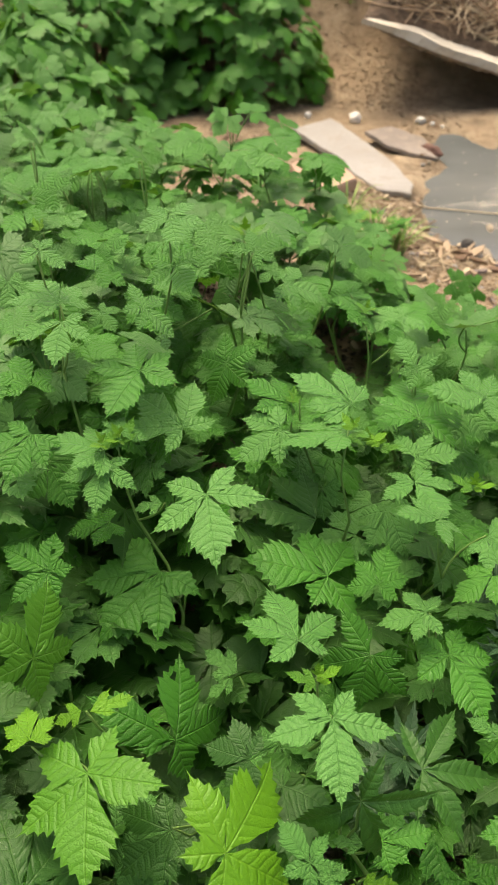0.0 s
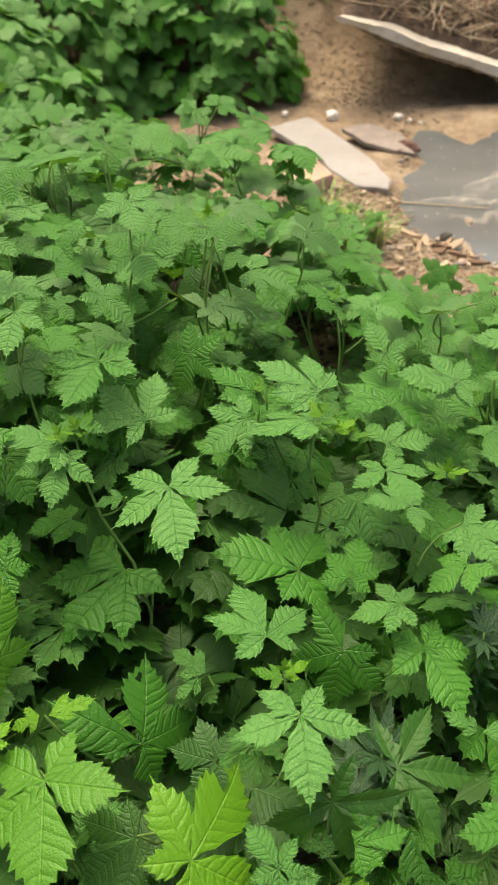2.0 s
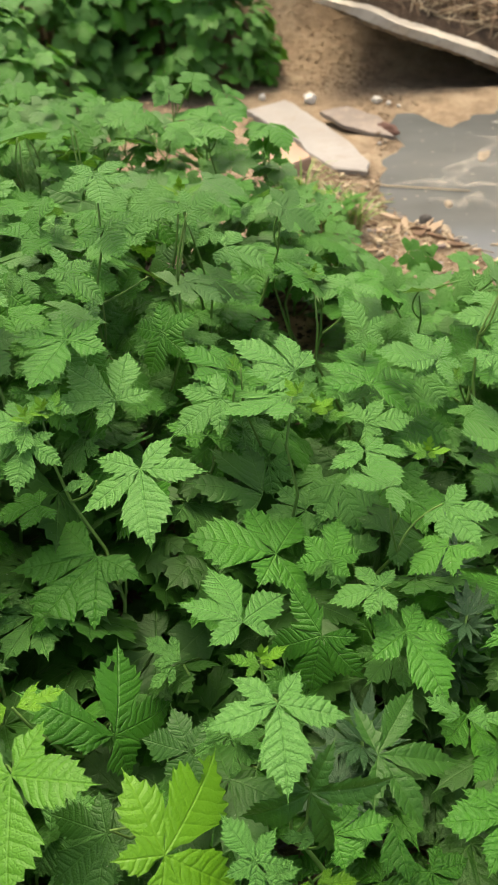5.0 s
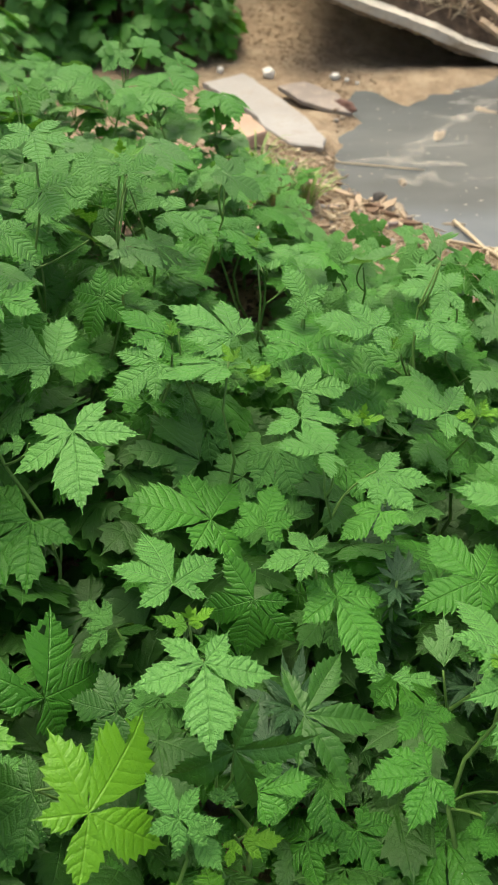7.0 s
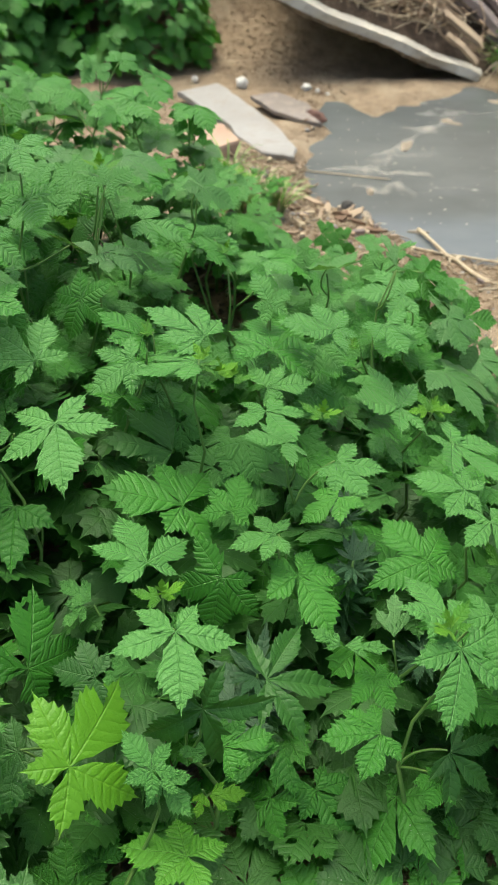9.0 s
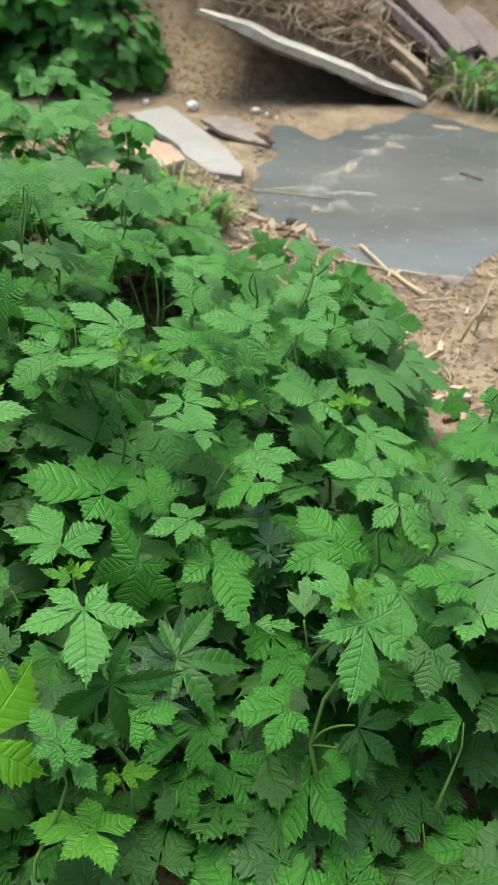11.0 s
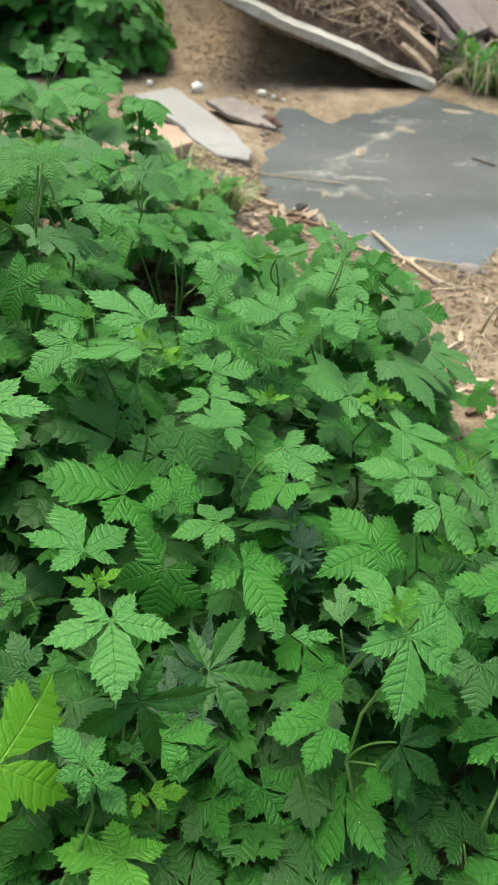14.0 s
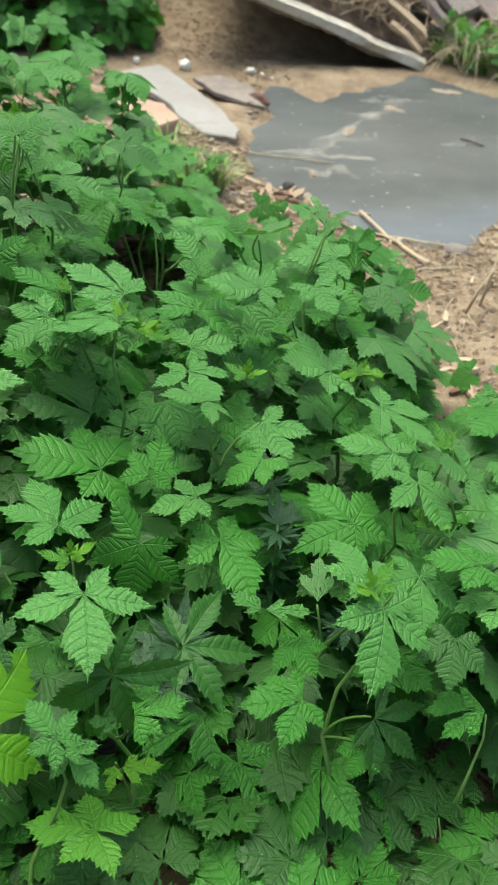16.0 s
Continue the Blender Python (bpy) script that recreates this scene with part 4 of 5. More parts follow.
def panel(a, b, depth, thick, rise, skew, material, label, category, name, seed):
    """A long thick sheet whose front edge runs from a to b and which reaches back by depth, rising by rise."""
    a, b = Vector(a), Vector(b)
    run = b - a
    back = (Vector((-run.y, run.x, 0)).normalized() + Vector((skew, 0, 0))) * depth + Vector((0, 0, rise - 0.343 * skew * depth))
    n, m = 60, 10
    up = run.cross(back).normalized()
    if up.z < 0:
        up = -up
    verts, faces = [], []
    for layer in (0.0, 1.0):
        for j in range(m + 1):
            for i in range(n + 1):
                s, t = i / n, j / m
                p = run * s + back * t + Vector((0, 0, 0.012 * noise.noise((s * 3.1, 0.5, seed))))
                taper = min(1.0, 0.5 + 2.5 * s)
                worn = 0.006 * noise.noise((s * 7, t * 4, seed)) + 0.003 * noise.noise((s * 40, t * 30, seed + layer))
                if j == 0:
                    p = p - back.normalized() * (0.008 * noise.noise((s * 7, 3.0 * layer, seed)) + 0.003 * noise.noise((s * 45, layer, seed)))
                verts.append(p + up * (layer * thick * taper + worn * (0.6 if layer else 0.3)))
    w = n + 1
    o = w * (m + 1)
    for j in range(m):
        for i in range(n):
            q = (j * w + i, j * w + i + 1, (j + 1) * w + i + 1, (j + 1) * w + i)
            faces.append(q[::-1])
            faces.append(tuple(k + o for k in q))
    for i in range(n):
        faces.append((i, i + 1, o + i + 1, o + i))
        k = m * w + i
        faces.append((k + 1, k, o + k, o + k + 1))
    for j in range(m):
        k = j * w
        faces.append((k + w, k, o + k, o + k + w))
        k = j * w + n
        faces.append((k, k + w, o + k + w, o + k))
    ob = mesh_object(name, verts, faces, material, smooth=False)
    ob.location = a
    return tagged(ob, label, category)


PANEL_SHEET = panel((0.28, 2.28, 0.25), (0.95, 2.33, 0.02), 0.75, 0.022, 0.12, 0.35, PANEL, "weathered pale wall panel tilted out of the debris heap", "panel", "wall_panel", 4)


def plank(a, b, wide, thick, turn, material=GREYWOOD, label="weathered grey wooden board on the debris heap", name="board", category="board", seed=0):
    a, b = Vector(a), Vector(b)
    run = b - a
    length = run.length
    n = 14
    verts, faces = [], []
    for i in range(n + 1):
        s = i / n
        bow = 0.008 * math.sin(math.pi * s) + 0.003 * noise.noise((s * 5, seed, 9))
        e0, e1 = wide * (0.5 + 0.06 * noise.noise((s * 6, seed, 0))), wide * (0.5 + 0.06 * noise.noise((s * 6, seed, 5)))
        x = s * length + (0.02 * noise.noise((seed, 1, 1)) if i in (0, n) else 0)
        verts += [(x, -e0, bow), (x + 0.003, e1, bow), (x, e1 * 0.96, bow + thick), (x + 0.002, -e0 * 0.96, bow + thick)]
    for i in range(n):
        k = 4 * i
        for c in range(4):
            d = (c + 1) % 4
            faces.append((k + c, k + d, k + 4 + d, k + 4 + c)[::-1])
    faces.append((0, 1, 2, 3))
    faces.append((4 * n + 3, 4 * n + 2, 4 * n + 1, 4 * n))
    ob = mesh_object(name, verts, faces, material, smooth=False)
    ob.matrix_world = Matrix.Translation(a) @ run.to_track_quat("X", "Z").to_matrix().to_4x4() @ pose(0, 0, 0, turn)
    return tagged(ob, label, category, "boards of the heap")


def backing():
    """The darker, crumbling under-layer of the tilted panel."""
    rnd = random.Random(3)
    run, n = Vector((0.67, 0.05, -0.23)), 70
    verts, faces = [], []
    for i in range(n + 1):
        s = i / n
        y = 0.012 + 0.012 * abs(noise.noise((s * 9, 1.0, 2.0))) + rnd.uniform(0, 0.005)
        deep = 0.012 + 0.008 * noise.noise((s * 6, 4.0, 2.0)) + rnd.uniform(-0.002, 0.002)
        p = run * s + Vector((0, 0, 0.012 * noise.noise((s * 3.1, 0.5, 4))))
        k = min(1.0, 6 * s, 5 * (1 - s)) * 0.9 + 0.1
        verts += [p + Vector((0, y - 0.004, 0.0005)), p + Vector((0, y, -deep * k)), p + Vector((0.1, y + 0.3, -deep * k + 0.013)), p + Vector((0.1, y + 0.3, 0.015))]
    for i in range(n):
        for c in range(4):
            d = (c + 1) % 4
            faces.append((4 * i + c, 4 * i + 4 + c, 4 * i + 4 + d, 4 * i + d))
    mesh_object("backing", verts, faces, BACKING, smooth=False, parent=PANEL_SHEET, label="crumbling brown backing layer")


BACKING = slab_material("brown_backing", (0.11, 0.085, 0.06), (0.24, 0.19, 0.135), (0.33, 0.28, 0.2), 0.6, 40)
backing()


def panel_top(x, y):
    return 0.284 - 0.343 * (x - 0.28) + 0.16 * (y - 2.3)


def front(x):
    return 2.28 + 0.075 * (x - 0.28)


def bare(x):
    """Width of the strip of the panel that the heap leaves free."""
    return min(0.05, 0.025 + 0.15 * max(0.0, x - 0.3))


def heap_height(x, y):
    back = y - front(x) - bare(x)
    z = max(panel_top(x, y), 0.03 + 0.06 * smooth(1.0, 1.6, x)) + 0.004
    z += 0.14 * max(0.0, back) + smooth(-0.02, 0.12, back) * (0.024 * noise.noise((x * 7, y * 7, 3.0)) + 0.016 * noise.noise((x * 22, y * 22, 3.0)) + 0.012)
    return z - 0.03 * smooth(0.02, -0.03, back)


def build_heap():
    us, ts = np.linspace(0.0, 1.0, 116), np.linspace(0.0, 1.0, 60)
    verts = []
    for t in ts:
        for u in us:
            back = bare(0.3 + 1.6 * u) - 0.03 + 1.1 * t ** 1.2
            edge = 0.285 + 0.26 * min(back, 0.8)
            x = edge + (1.9 - edge) * u
            y = front(x) + back
            rim = min(smooth(0.0, 0.04, u), smooth(0.0, 0.02, t))
            verts.append((x, y, heap_height(x, y) * rim + (panel_top(x, y) - 0.014) * (1 - rim) if u < 0.5 else heap_height(x, y) - 0.008 * (1 - rim)))
    n = len(us)
    faces = [(j * n + i, j * n + i + 1, (j + 1) * n + i + 1, (j + 1) * n + i) for j in range(len(ts) - 1) for i in range(n - 1)]
    tagged(mesh_object("soil_heap", verts, faces, HEAP), "heap of dark brown soil and dead litter behind the panel", "heap", kind="structure")


def heap_material():
    m = Nodes("dark_heap_soil")
    mid, fine = m.noise(28, 5, 0.7), m.noise(190, 3, 0.7)
    base = m.ramp(mid, (0.34, (0.045, 0.03, 0.02)), (0.58, (0.13, 0.09, 0.06)), (0.8, (0.26, 0.19, 0.13)))
    base = m.mix(m.math("MULTIPLY", m.math("GREATER_THAN", fine, 0.64), 0.4), base, (0.38, 0.29, 0.19))
    m.bump(m.math("ADD", mid, m.math("MULTIPLY", fine, 0.4)), 0.9, 0.02)
    return m.done(base, 0.95)


HEAP = heap_material()
build_heap()


def build_hollow():
    """A slope of soil added behind the hollow to block light under the panel."""
    us, ts = np.linspace(0.0, 1.0, 50), np.linspace(0.0, 1.0, 16)
    verts = []
    for t in ts:
        for u in us:
            x = 0.3 + 0.72 * u + 0.1 * t
            y = front(x) + 0.3 + 0.04 * noise.noise((x * 5, 2.0, 1.0)) + 0.25 * t
            g = ground_height(x, y) - 0.006
            roof = max(g, 0.22 - 0.343 * (x - 0.28 - 0.1 * t) + 0.05 * t)
            verts.append((x, y, g + (roof - g) * min(1.0, t * 1.1) ** 1.3 * smooth(0.04, 0.32, u) + 0.012 * t * noise.noise((x * 18, y * 18, 6.0))))
    n = len(us)
    faces = [(j * n + i, j * n + i + 1, (j + 1) * n + i + 1, (j + 1) * n + i) for j in range(len(ts) - 1) for i in range(n - 1)]
    tagged(mesh_object("soil_slope", verts, faces, SAND), "added slope of brown crumbly soil keeping light out under the tilted panel", "soil", kind="structure")


build_hollow()
for k, (a, b, wide, turn, tone) in enumerate((
        ((0.90, 2.88, 0.215), (1.115, 2.5, 0.095), 0.085, 14, GREYWOOD), ((0.845, 2.68, 0.18), (1.03, 2.425, 0.075), 0.038, -8, GREYWOOD), ((0.76, 2.47, 0.15), (0.95, 2.375, 0.07), 0.024, 20, CHIP),
        ((1.15, 2.9, 0.15), (1.255, 2.46, 0.085), 0.078, 30, GREYWOOD), ((1.1, 2.95, 0.2), (1.09, 2.69, 0.14), 0.046, -20, CHIP), ((0.79, 2.72, 0.21), (0.85, 2.56, 0.165), 0.05, 35, GREYWOOD),
        ((0.85, 2.385, 0.105), (0.935, 2.335, 0.058), 0.016, 30, CHIP), ((1.28, 2.9, 0.16), (1.4, 2.52, 0.1), 0.06, 8, GREYWOOD), ((1.02, 2.62, 0.13), (1.19, 2.43, 0.07), 0.02, 50, GREYWOOD),
        ((0.45, 2.85, 0.2), (0.74, 2.66, 0.185), 0.055, 10, GREYWOOD), ((0.6, 2.78, 0.21), (0.86, 2.5, 0.13), 0.012, 0, TWIG), ((0.55, 2.62, 0.2), (0.8, 2.44, 0.13), 0.01, 0, TWIG), ((0.72, 2.5, 0.17), (0.9, 2.42, 0.11), 0.011, 0, TWIG))):
    lift = max(0.0, heap_height(a[0], a[1]) - a[2] + 0.004, heap_height(b[0], b[1]) - b[2] + 0.004)
    names = {"fresh_wood": ("splintered_plank", "splintered light brown wooden plank on the debris heap"), "stem_brown": ("branch", "thin brown branch lying on the debris heap"), "dry_straw": ("stick", "bleached dry stick on the debris heap")}
    name, label = names.get(tone.name, ("board", "weathered grey brown board sloping down the debris heap"))
    plank((a[0], a[1], a[2] + 0.016 + min(lift, 0.07)), (b[0], b[1], b[2] + 0.004 + min(lift, 0.035)), wide, 0.02 if wide > 0.03 else 0.011, turn, tone, label, name, "board", k)


def strewn(name, label, category, count, place, size, material, seed, thin=0.0012, curl=0.2, kind="stuff", lift=0.002, steep=0.18):
    """Many thin stalks lying where place() puts them, as one object."""
    rnd = random.Random(seed)
    pieces = []
    for k in range(count):
        spot = place(rnd)
        if spot is None:
            continue
        x, y, z = spot
        a, length = rnd.uniform(0, 2 * math.pi), rnd.uniform(0.4, 1.0) * size
        slope = rnd.gauss(0.05, steep)
        d = Vector((math.cos(a), math.sin(a), slope)) * length
        side = Vector((-math.sin(a), math.cos(a), 0)) * length * rnd.gauss(0, curl)
        c = Vector((x, y, z + lift + abs(slope) * length * 0.5 + thin))
        r = thin * rnd.uniform(0.5, 1.3)
        pieces.append(tube([c - d * 0.5, c - d * 0.17 + side * 0.5, c + d * 0.17 + side * 0.5, c + d * 0.5], [r, r, r, r * 0.6], 4))
    v, f = joined(pieces)
    ob = mesh_object(name, v, f, material)
    return tagged(ob, label, category, kind=kind)


def on_heap(rnd):
    x, y = rnd.uniform(0.36, 1.5), rnd.uniform(2.33, 3.1)
    if y < front(x) + bare(x) + 0.01 or x < 0.32 + 0.27 * (y - front(x)) or (x > 0.83 and rnd.random() < 0.88):
        return None
    return x, y, heap_height(x, y)


def on_shore(rnd):
    x, y = rnd.uniform(0.2, 1.15), rnd.uniform(0.55, 1.75)
    d = to_puddle(x, y)
    if d < 0.004 or d > 0.8 or in_patch(x - 0.05, y - 0.03):
        return None
    return x, y, ground_height(x, y)


def on_flat(rnd):
    x, y = rnd.uniform(-0.1, 0.55), rnd.uniform(1.5, 2.9)
    if to_puddle(x, y) < 0.01 or (0.08 < x < 0.4 and 1.78 < y < 2.3):
        return None
    return x, y, ground_height(x, y)


def under_plants(rnd):
    x, y = rnd.uniform(-0.5, 0.6), rnd.uniform(0.0, 1.5)
    return (x, y, ground_height(x, y)) if in_patch(x, y) else None


def crumbs(name, label, count, place, size, material, seed):
    """Small angular grains and clods lying on the soil, as one object."""
    rnd = random.Random(seed)
    verts, faces = [], []
    for k in range(count):
        spot = place(rnd)
        if spot is None:
            continue
        s = size * rnd.uniform(0.35, 1.0) ** 2
        c, a, n = Vector(spot), rnd.uniform(0, 6.28), len(verts)
        for i in range(4):
            r = s * rnd.uniform(0.7, 1.2)
            verts.append(c + Vector((math.cos(a + i * 1.57) * r, math.sin(a + i * 1.57) * r * 0.8, s * rnd.uniform(-0.1, 0.3))))
        verts += [c + Vector((rnd.uniform(-0.3, 0.3) * s, rnd.uniform(-0.3, 0.3) * s, s * rnd.uniform(0.6, 0.9))), c - Vector((0, 0, s * 0.4))]
        for i in range(4):
            j = (i + 1) % 4
            faces += [(n + i, n + j, n + 4), (n + j, n + i, n + 5)]
    tagged(mesh_object(name, verts, faces, material, smooth=False), label, "soil", kind="stuff")


crumbs("dark_soil_litter", "crumbled dark brown litter on soil under the hop vines", 14000, under_plants, 0.006, BARK, 44)
crumbs("shore_crumbs", "crumbs of sandy soil beside the puddle", 12000, on_shore, 0.008, SAND, 41)
crumbs("soil_crumbs", "crumbs and clods on the bare sandy soil", 6000, on_flat, 0.0075, SAND, 42)
crumbs("bark_crumbs", "reddish brown bark crumbs on the bare sandy soil", 350, on_flat, 0.008, BARKWOOD, 45)
crumbs("shore_grit", "pale grit strewn on soil beside the puddle", 2200, on_shore, 0.0055, PLASTER, 43)
strewn("dead_stalks", "tangle of dry brown stalks on the debris heap", "straw", 1200, on_heap, 0.2, TWIG, 1, 0.0024, 0.2, steep=0.4)
strewn("dry_straw", "pale dry straw tangled over the debris heap", "straw", 1700, on_heap, 0.14, STRAW, 2, 0.002, 0.25, steep=0.45)
strewn("shore_straw", "pale dry straw strewn on sand beside the puddle", "straw", 1100, on_shore, 0.045, STRAW, 3, 0.0012, 0.12)
strewn("shore_twigs", "brown broken twigs strewn on sand beside the puddle", "twigs", 380, on_shore, 0.045, TWIG, 4, 0.0016, 0.1)
strewn("fine_litter", "short dry stalks scattered over sandy soil", "litter", 500, on_flat, 0.035, TWIG, 5, 0.0009, 0.15)
strewn("plant_litter", "dry brown stalks on soil under the hop vines", "litter", 700, under_plants, 0.08, TWIG, 6, 0.0016, 0.2)


def lump(name, x, y, z, size, material, label, category, seed, flat=0.7, sink=0.25):
    """A small uneven stone or clod."""
    bm = bmesh.new()
    bmesh.ops.create_icosphere(bm, subdivisions=3, radius=1.0)
    for v in bm.verts:
        n = 0.42 * noise.noise(v.co * 1.6 + Vector((seed, 0, 0))) + 0.2 * noise.noise(v.co * 4 + Vector((0, seed, 0)))
        v.co *= 1 + n
        v.co = Vector((v.co.x * size[0], v.co.y * size[1], v.co.z * size[2]))
    me = bpy.data.meshes.new(name)
    bm.to_mesh(me)
    bm.free()
    me.materials.append(material)
    me.polygons.foreach_set("use_smooth", [True] * len(me.polygons))
    ob = new(name, me)
    ob.location = (x, y, z + size[2] * (1 - sink))
    ob.rotation_euler = (0, 0, seed * 1.7)
    return tagged(ob, label, category)


for k, (x, y, s) in enumerate(((0.278, 2.235, 0.017), (0.446, 2.21, 0.012), (0.155, 2.25, 0.01), (0.475, 2.2, 0.006), (0.5, 2.19, 0.005))):
    lump("white_stone", x, y, ground_height(x, y), (s, s * 0.85, s * 0.8), WHITE, "small bright white stone on sandy soil", "stone", k + 1)
lump("pale_stone", 0.70, 1.278, ground_height(0.70, 1.278), (0.024, 0.018, 0.008), SLATE, "pale grey flat stone at the edge of the puddle", "stone", 9)
lump("charred_lump", 0.425, 1.5, ground_height(0.425, 1.5), (0.017, 0.014, 0.013), CHAR, "small black charred lump beside the puddle", "lump", 12)
MUD = slab_material("pale_mud", (0.2, 0.165, 0.12), (0.31, 0.26, 0.195), (0.4, 0.34, 0.26), 0.6, 60)
for k, (x, y, sx, sy) in enumerate(((0.79, 2.03, 0.032, 0.018), (0.635, 1.87, 0.035, 0.017), (0.98, 2.18, 0.04, 0.024), (0.5, 1.62, 0.02, 0.01), (0.56, 1.44, 0.022, 0.01), (0.47, 1.51, 0.02, 0.012))):
    lump("mud_clod", x, y, WATER_Z - 0.004, (sx, sy * 0.8, 0.005), MUD, "sandy clod standing out of the grey puddle", "clod", k + 20, sink=0.5)




def chip(x, y, length, wide, yaw, tilt, material, label, k):
    """A split flake of wood, pointed at one end."""
    rnd = random.Random(k)
    z = ground_height(x, y)
    pts = [(-0.5, -0.4), (-0.2, -0.5), (0.25, -0.42), (0.5, rnd.uniform(-0.2, 0.2)), (0.2, 0.45), (-0.3, 0.5), (-0.5, 0.2)]
    low = [(px * length, py * wide, 0.0) for px, py in pts]
    up = [(px * length * 0.97, py * wide * 0.93, 0.0045 + 0.002 * rnd.random()) for px, py in pts]
    n = len(pts)
    faces = [tuple(range(n))[::-1], tuple(range(n, 2 * n))] + [(i, (i + 1) % n, n + (i + 1) % n, n + i) for i in range(n)]
    ob = mesh_object("wood_chip", low + up, faces, material, smooth=False)
    ob.matrix_world = pose(x, y, z + 0.002 + abs(math.sin(radians(tilt))) * length * 0.4, 0, tilt, yaw)
    return tagged(ob, label, "wood chip", "wood chips by the puddle")


def scatter_chips():
    rnd = random.Random(21)
    for k, (x, y, l, w, yaw) in enumerate(((0.43, 1.465, 0.07, 0.02, 38), (0.405, 1.45, 0.05, 0.022, 60), (0.352, 1.54, 0.085, 0.012, -50), (0.468, 1.41, 0.042, 0.016, -15), (0.385, 1.5, 0.045, 0.015, 80))):
        chip(x, y, l, w, yaw, rnd.uniform(-8, 4), BARKWOOD if k % 2 else CHIP, "split light brown wood chip beside the puddle", k)
    made = 0
    while made < 130:
        spot = on_shore(rnd)
        if spot is None:
            continue
        made += 1
        chip(spot[0], spot[1], rnd.uniform(0.012, 0.032), rnd.uniform(0.004, 0.01), rnd.uniform(0, 360), rnd.uniform(-15, 15), rnd.choice([CHIP, STRAW, GREYWOOD]),
             "small weathered wood chip on sandy soil", made + 50)
    made = 0
    while made < 120:
        spot = under_plants(rnd)
        if spot is None:
            continue
        made += 1
        chip(spot[0], spot[1], rnd.uniform(0.015, 0.06), rnd.uniform(0.008, 0.025), rnd.uniform(0, 360), rnd.uniform(-15, 15), rnd.choice([CHIP, STRAW, GREYWOOD, BRICK]),
             "dry wood chip on soil under the hop vines", made + 200)


scatter_chips()


def gap_litter():
    """Dry brown scraps on the soil in the gaps cleared towards the camera."""
    rnd = random.Random(61)
    made = 0
    for x, y, reach in VIEW_GAPS:
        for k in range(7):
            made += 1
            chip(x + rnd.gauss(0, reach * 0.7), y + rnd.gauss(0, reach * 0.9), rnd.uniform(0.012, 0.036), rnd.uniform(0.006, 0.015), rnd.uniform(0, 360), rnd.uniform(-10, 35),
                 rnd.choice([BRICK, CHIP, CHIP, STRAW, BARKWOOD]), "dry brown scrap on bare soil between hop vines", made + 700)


gap_litter()


def rubble():
    """Broken bits of brick, plaster and wood between the slabs and the puddle."""
    rnd = random.Random(77)
    made = 0
    while made < 64:
        x, y = rnd.uniform(0.2, 0.5), rnd.uniform(1.38, 2.05)
        if to_puddle(x, y) < 0.012 or in_patch(x - 0.04, y - 0.02) or (x < 0.44 and y > 1.6 and x < 0.405 - 0.0 * y):
            continue
        made += 1
        if made % 3 == 0:
            chip(x, y, rnd.uniform(0.02, 0.05), rnd.uniform(0.005, 0.011), rnd.uniform(0, 360), rnd.uniform(-12, 12), rnd.choice([CHIP, BARKWOOD, BARKWOOD, GREYWOOD, GREYWOOD]), "broken wood chip among rubble beside the puddle", made + 400)
            continue
        stuff, label = rnd.choice([(BRICK, "broken bit of pinkish brick beside the puddle"), (SLATE, "small grey brown stone beside the puddle"), (PLASTER, "broken bit of pale plaster beside the puddle"), (MUD, "lump of pale dried mud beside the puddle")])
        s = rnd.uniform(0.003, 0.008)
        lump("rubble_piece", x, y, ground_height(x, y), (s, s * rnd.uniform(0.6, 1.0), s * rnd.uniform(0.4, 0.7)), stuff, label, "rubble", made + 30)
    lump("red_brick_piece", 0.435, 1.99, ground_height(0.435, 1.99), (0.03, 0.016, 0.014), REDBRICK, "broken dark red brick under the grey slab", "brick", 5)


REDBRICK = slab_material("red_brick", (0.08, 0.04, 0.03), (0.16, 0.08, 0.06), (0.3, 0.2, 0.15), 0.5)
rubble()


def stalk(points, radius, label, name="dry_stalk", material=None):
    v, f = tube(points, [radius] * (len(points) - 1) + [radius * 0.6], 6)
    return tagged(mesh_object(name, v, f, material or STRAW), label, "stalk", "stalks by the puddle")


def lying(x0, y0, x1, y1, radius, label, material=None):
    pts = []
    for i in range(9):
        t = i / 8
        x, y = x0 + (x1 - x0) * t + 0.004 * math.sin(5 * t), y0 + (y1 - y0) * t
        pts.append((x, y, max(ground_height(x, y), WATER_Z) + radius * 1.2 + 0.002))
    return stalk(pts, radius, label, material=material)


lying(0.558, 1.44, 0.622, 1.15, 0.0038, "long pale dry stalk lying from the puddle over sand")
lying(0.50, 1.36, 0.73, 1.30, 0.0028, "thin pale stalk along the edge of the puddle")
lying(0.36, 1.715, 0.56, 1.675, 0.0016, "thin pale stalk floating on the grey puddle")
lying(0.57, 1.12, 0.66, 1.16, 0.0022, "short pale straw lying on sand")
lying(0.9, 1.84, 0.95, 1.8, 0.0026, "dark twig floating on the grey puddle", BARK)
for k, (x, y, h, lean) in enumerate(((0.60, 0.98, 0.07, 0.03), (0.63, 1.0, 0.09, 0.01), (0.66, 0.97, 0.06, 0.02), (0.68, 0.95, 0.05, -0.03))):
    z = ground_height(x, y)
    stalk([(x, y, z - 0.005), (x + lean * 0.3, y, z + h * 0.5), (x + lean, y + 0.01, z + h)], 0.0025, "cut dry stubble stalk standing in sandy soil", "stubble_stalk")


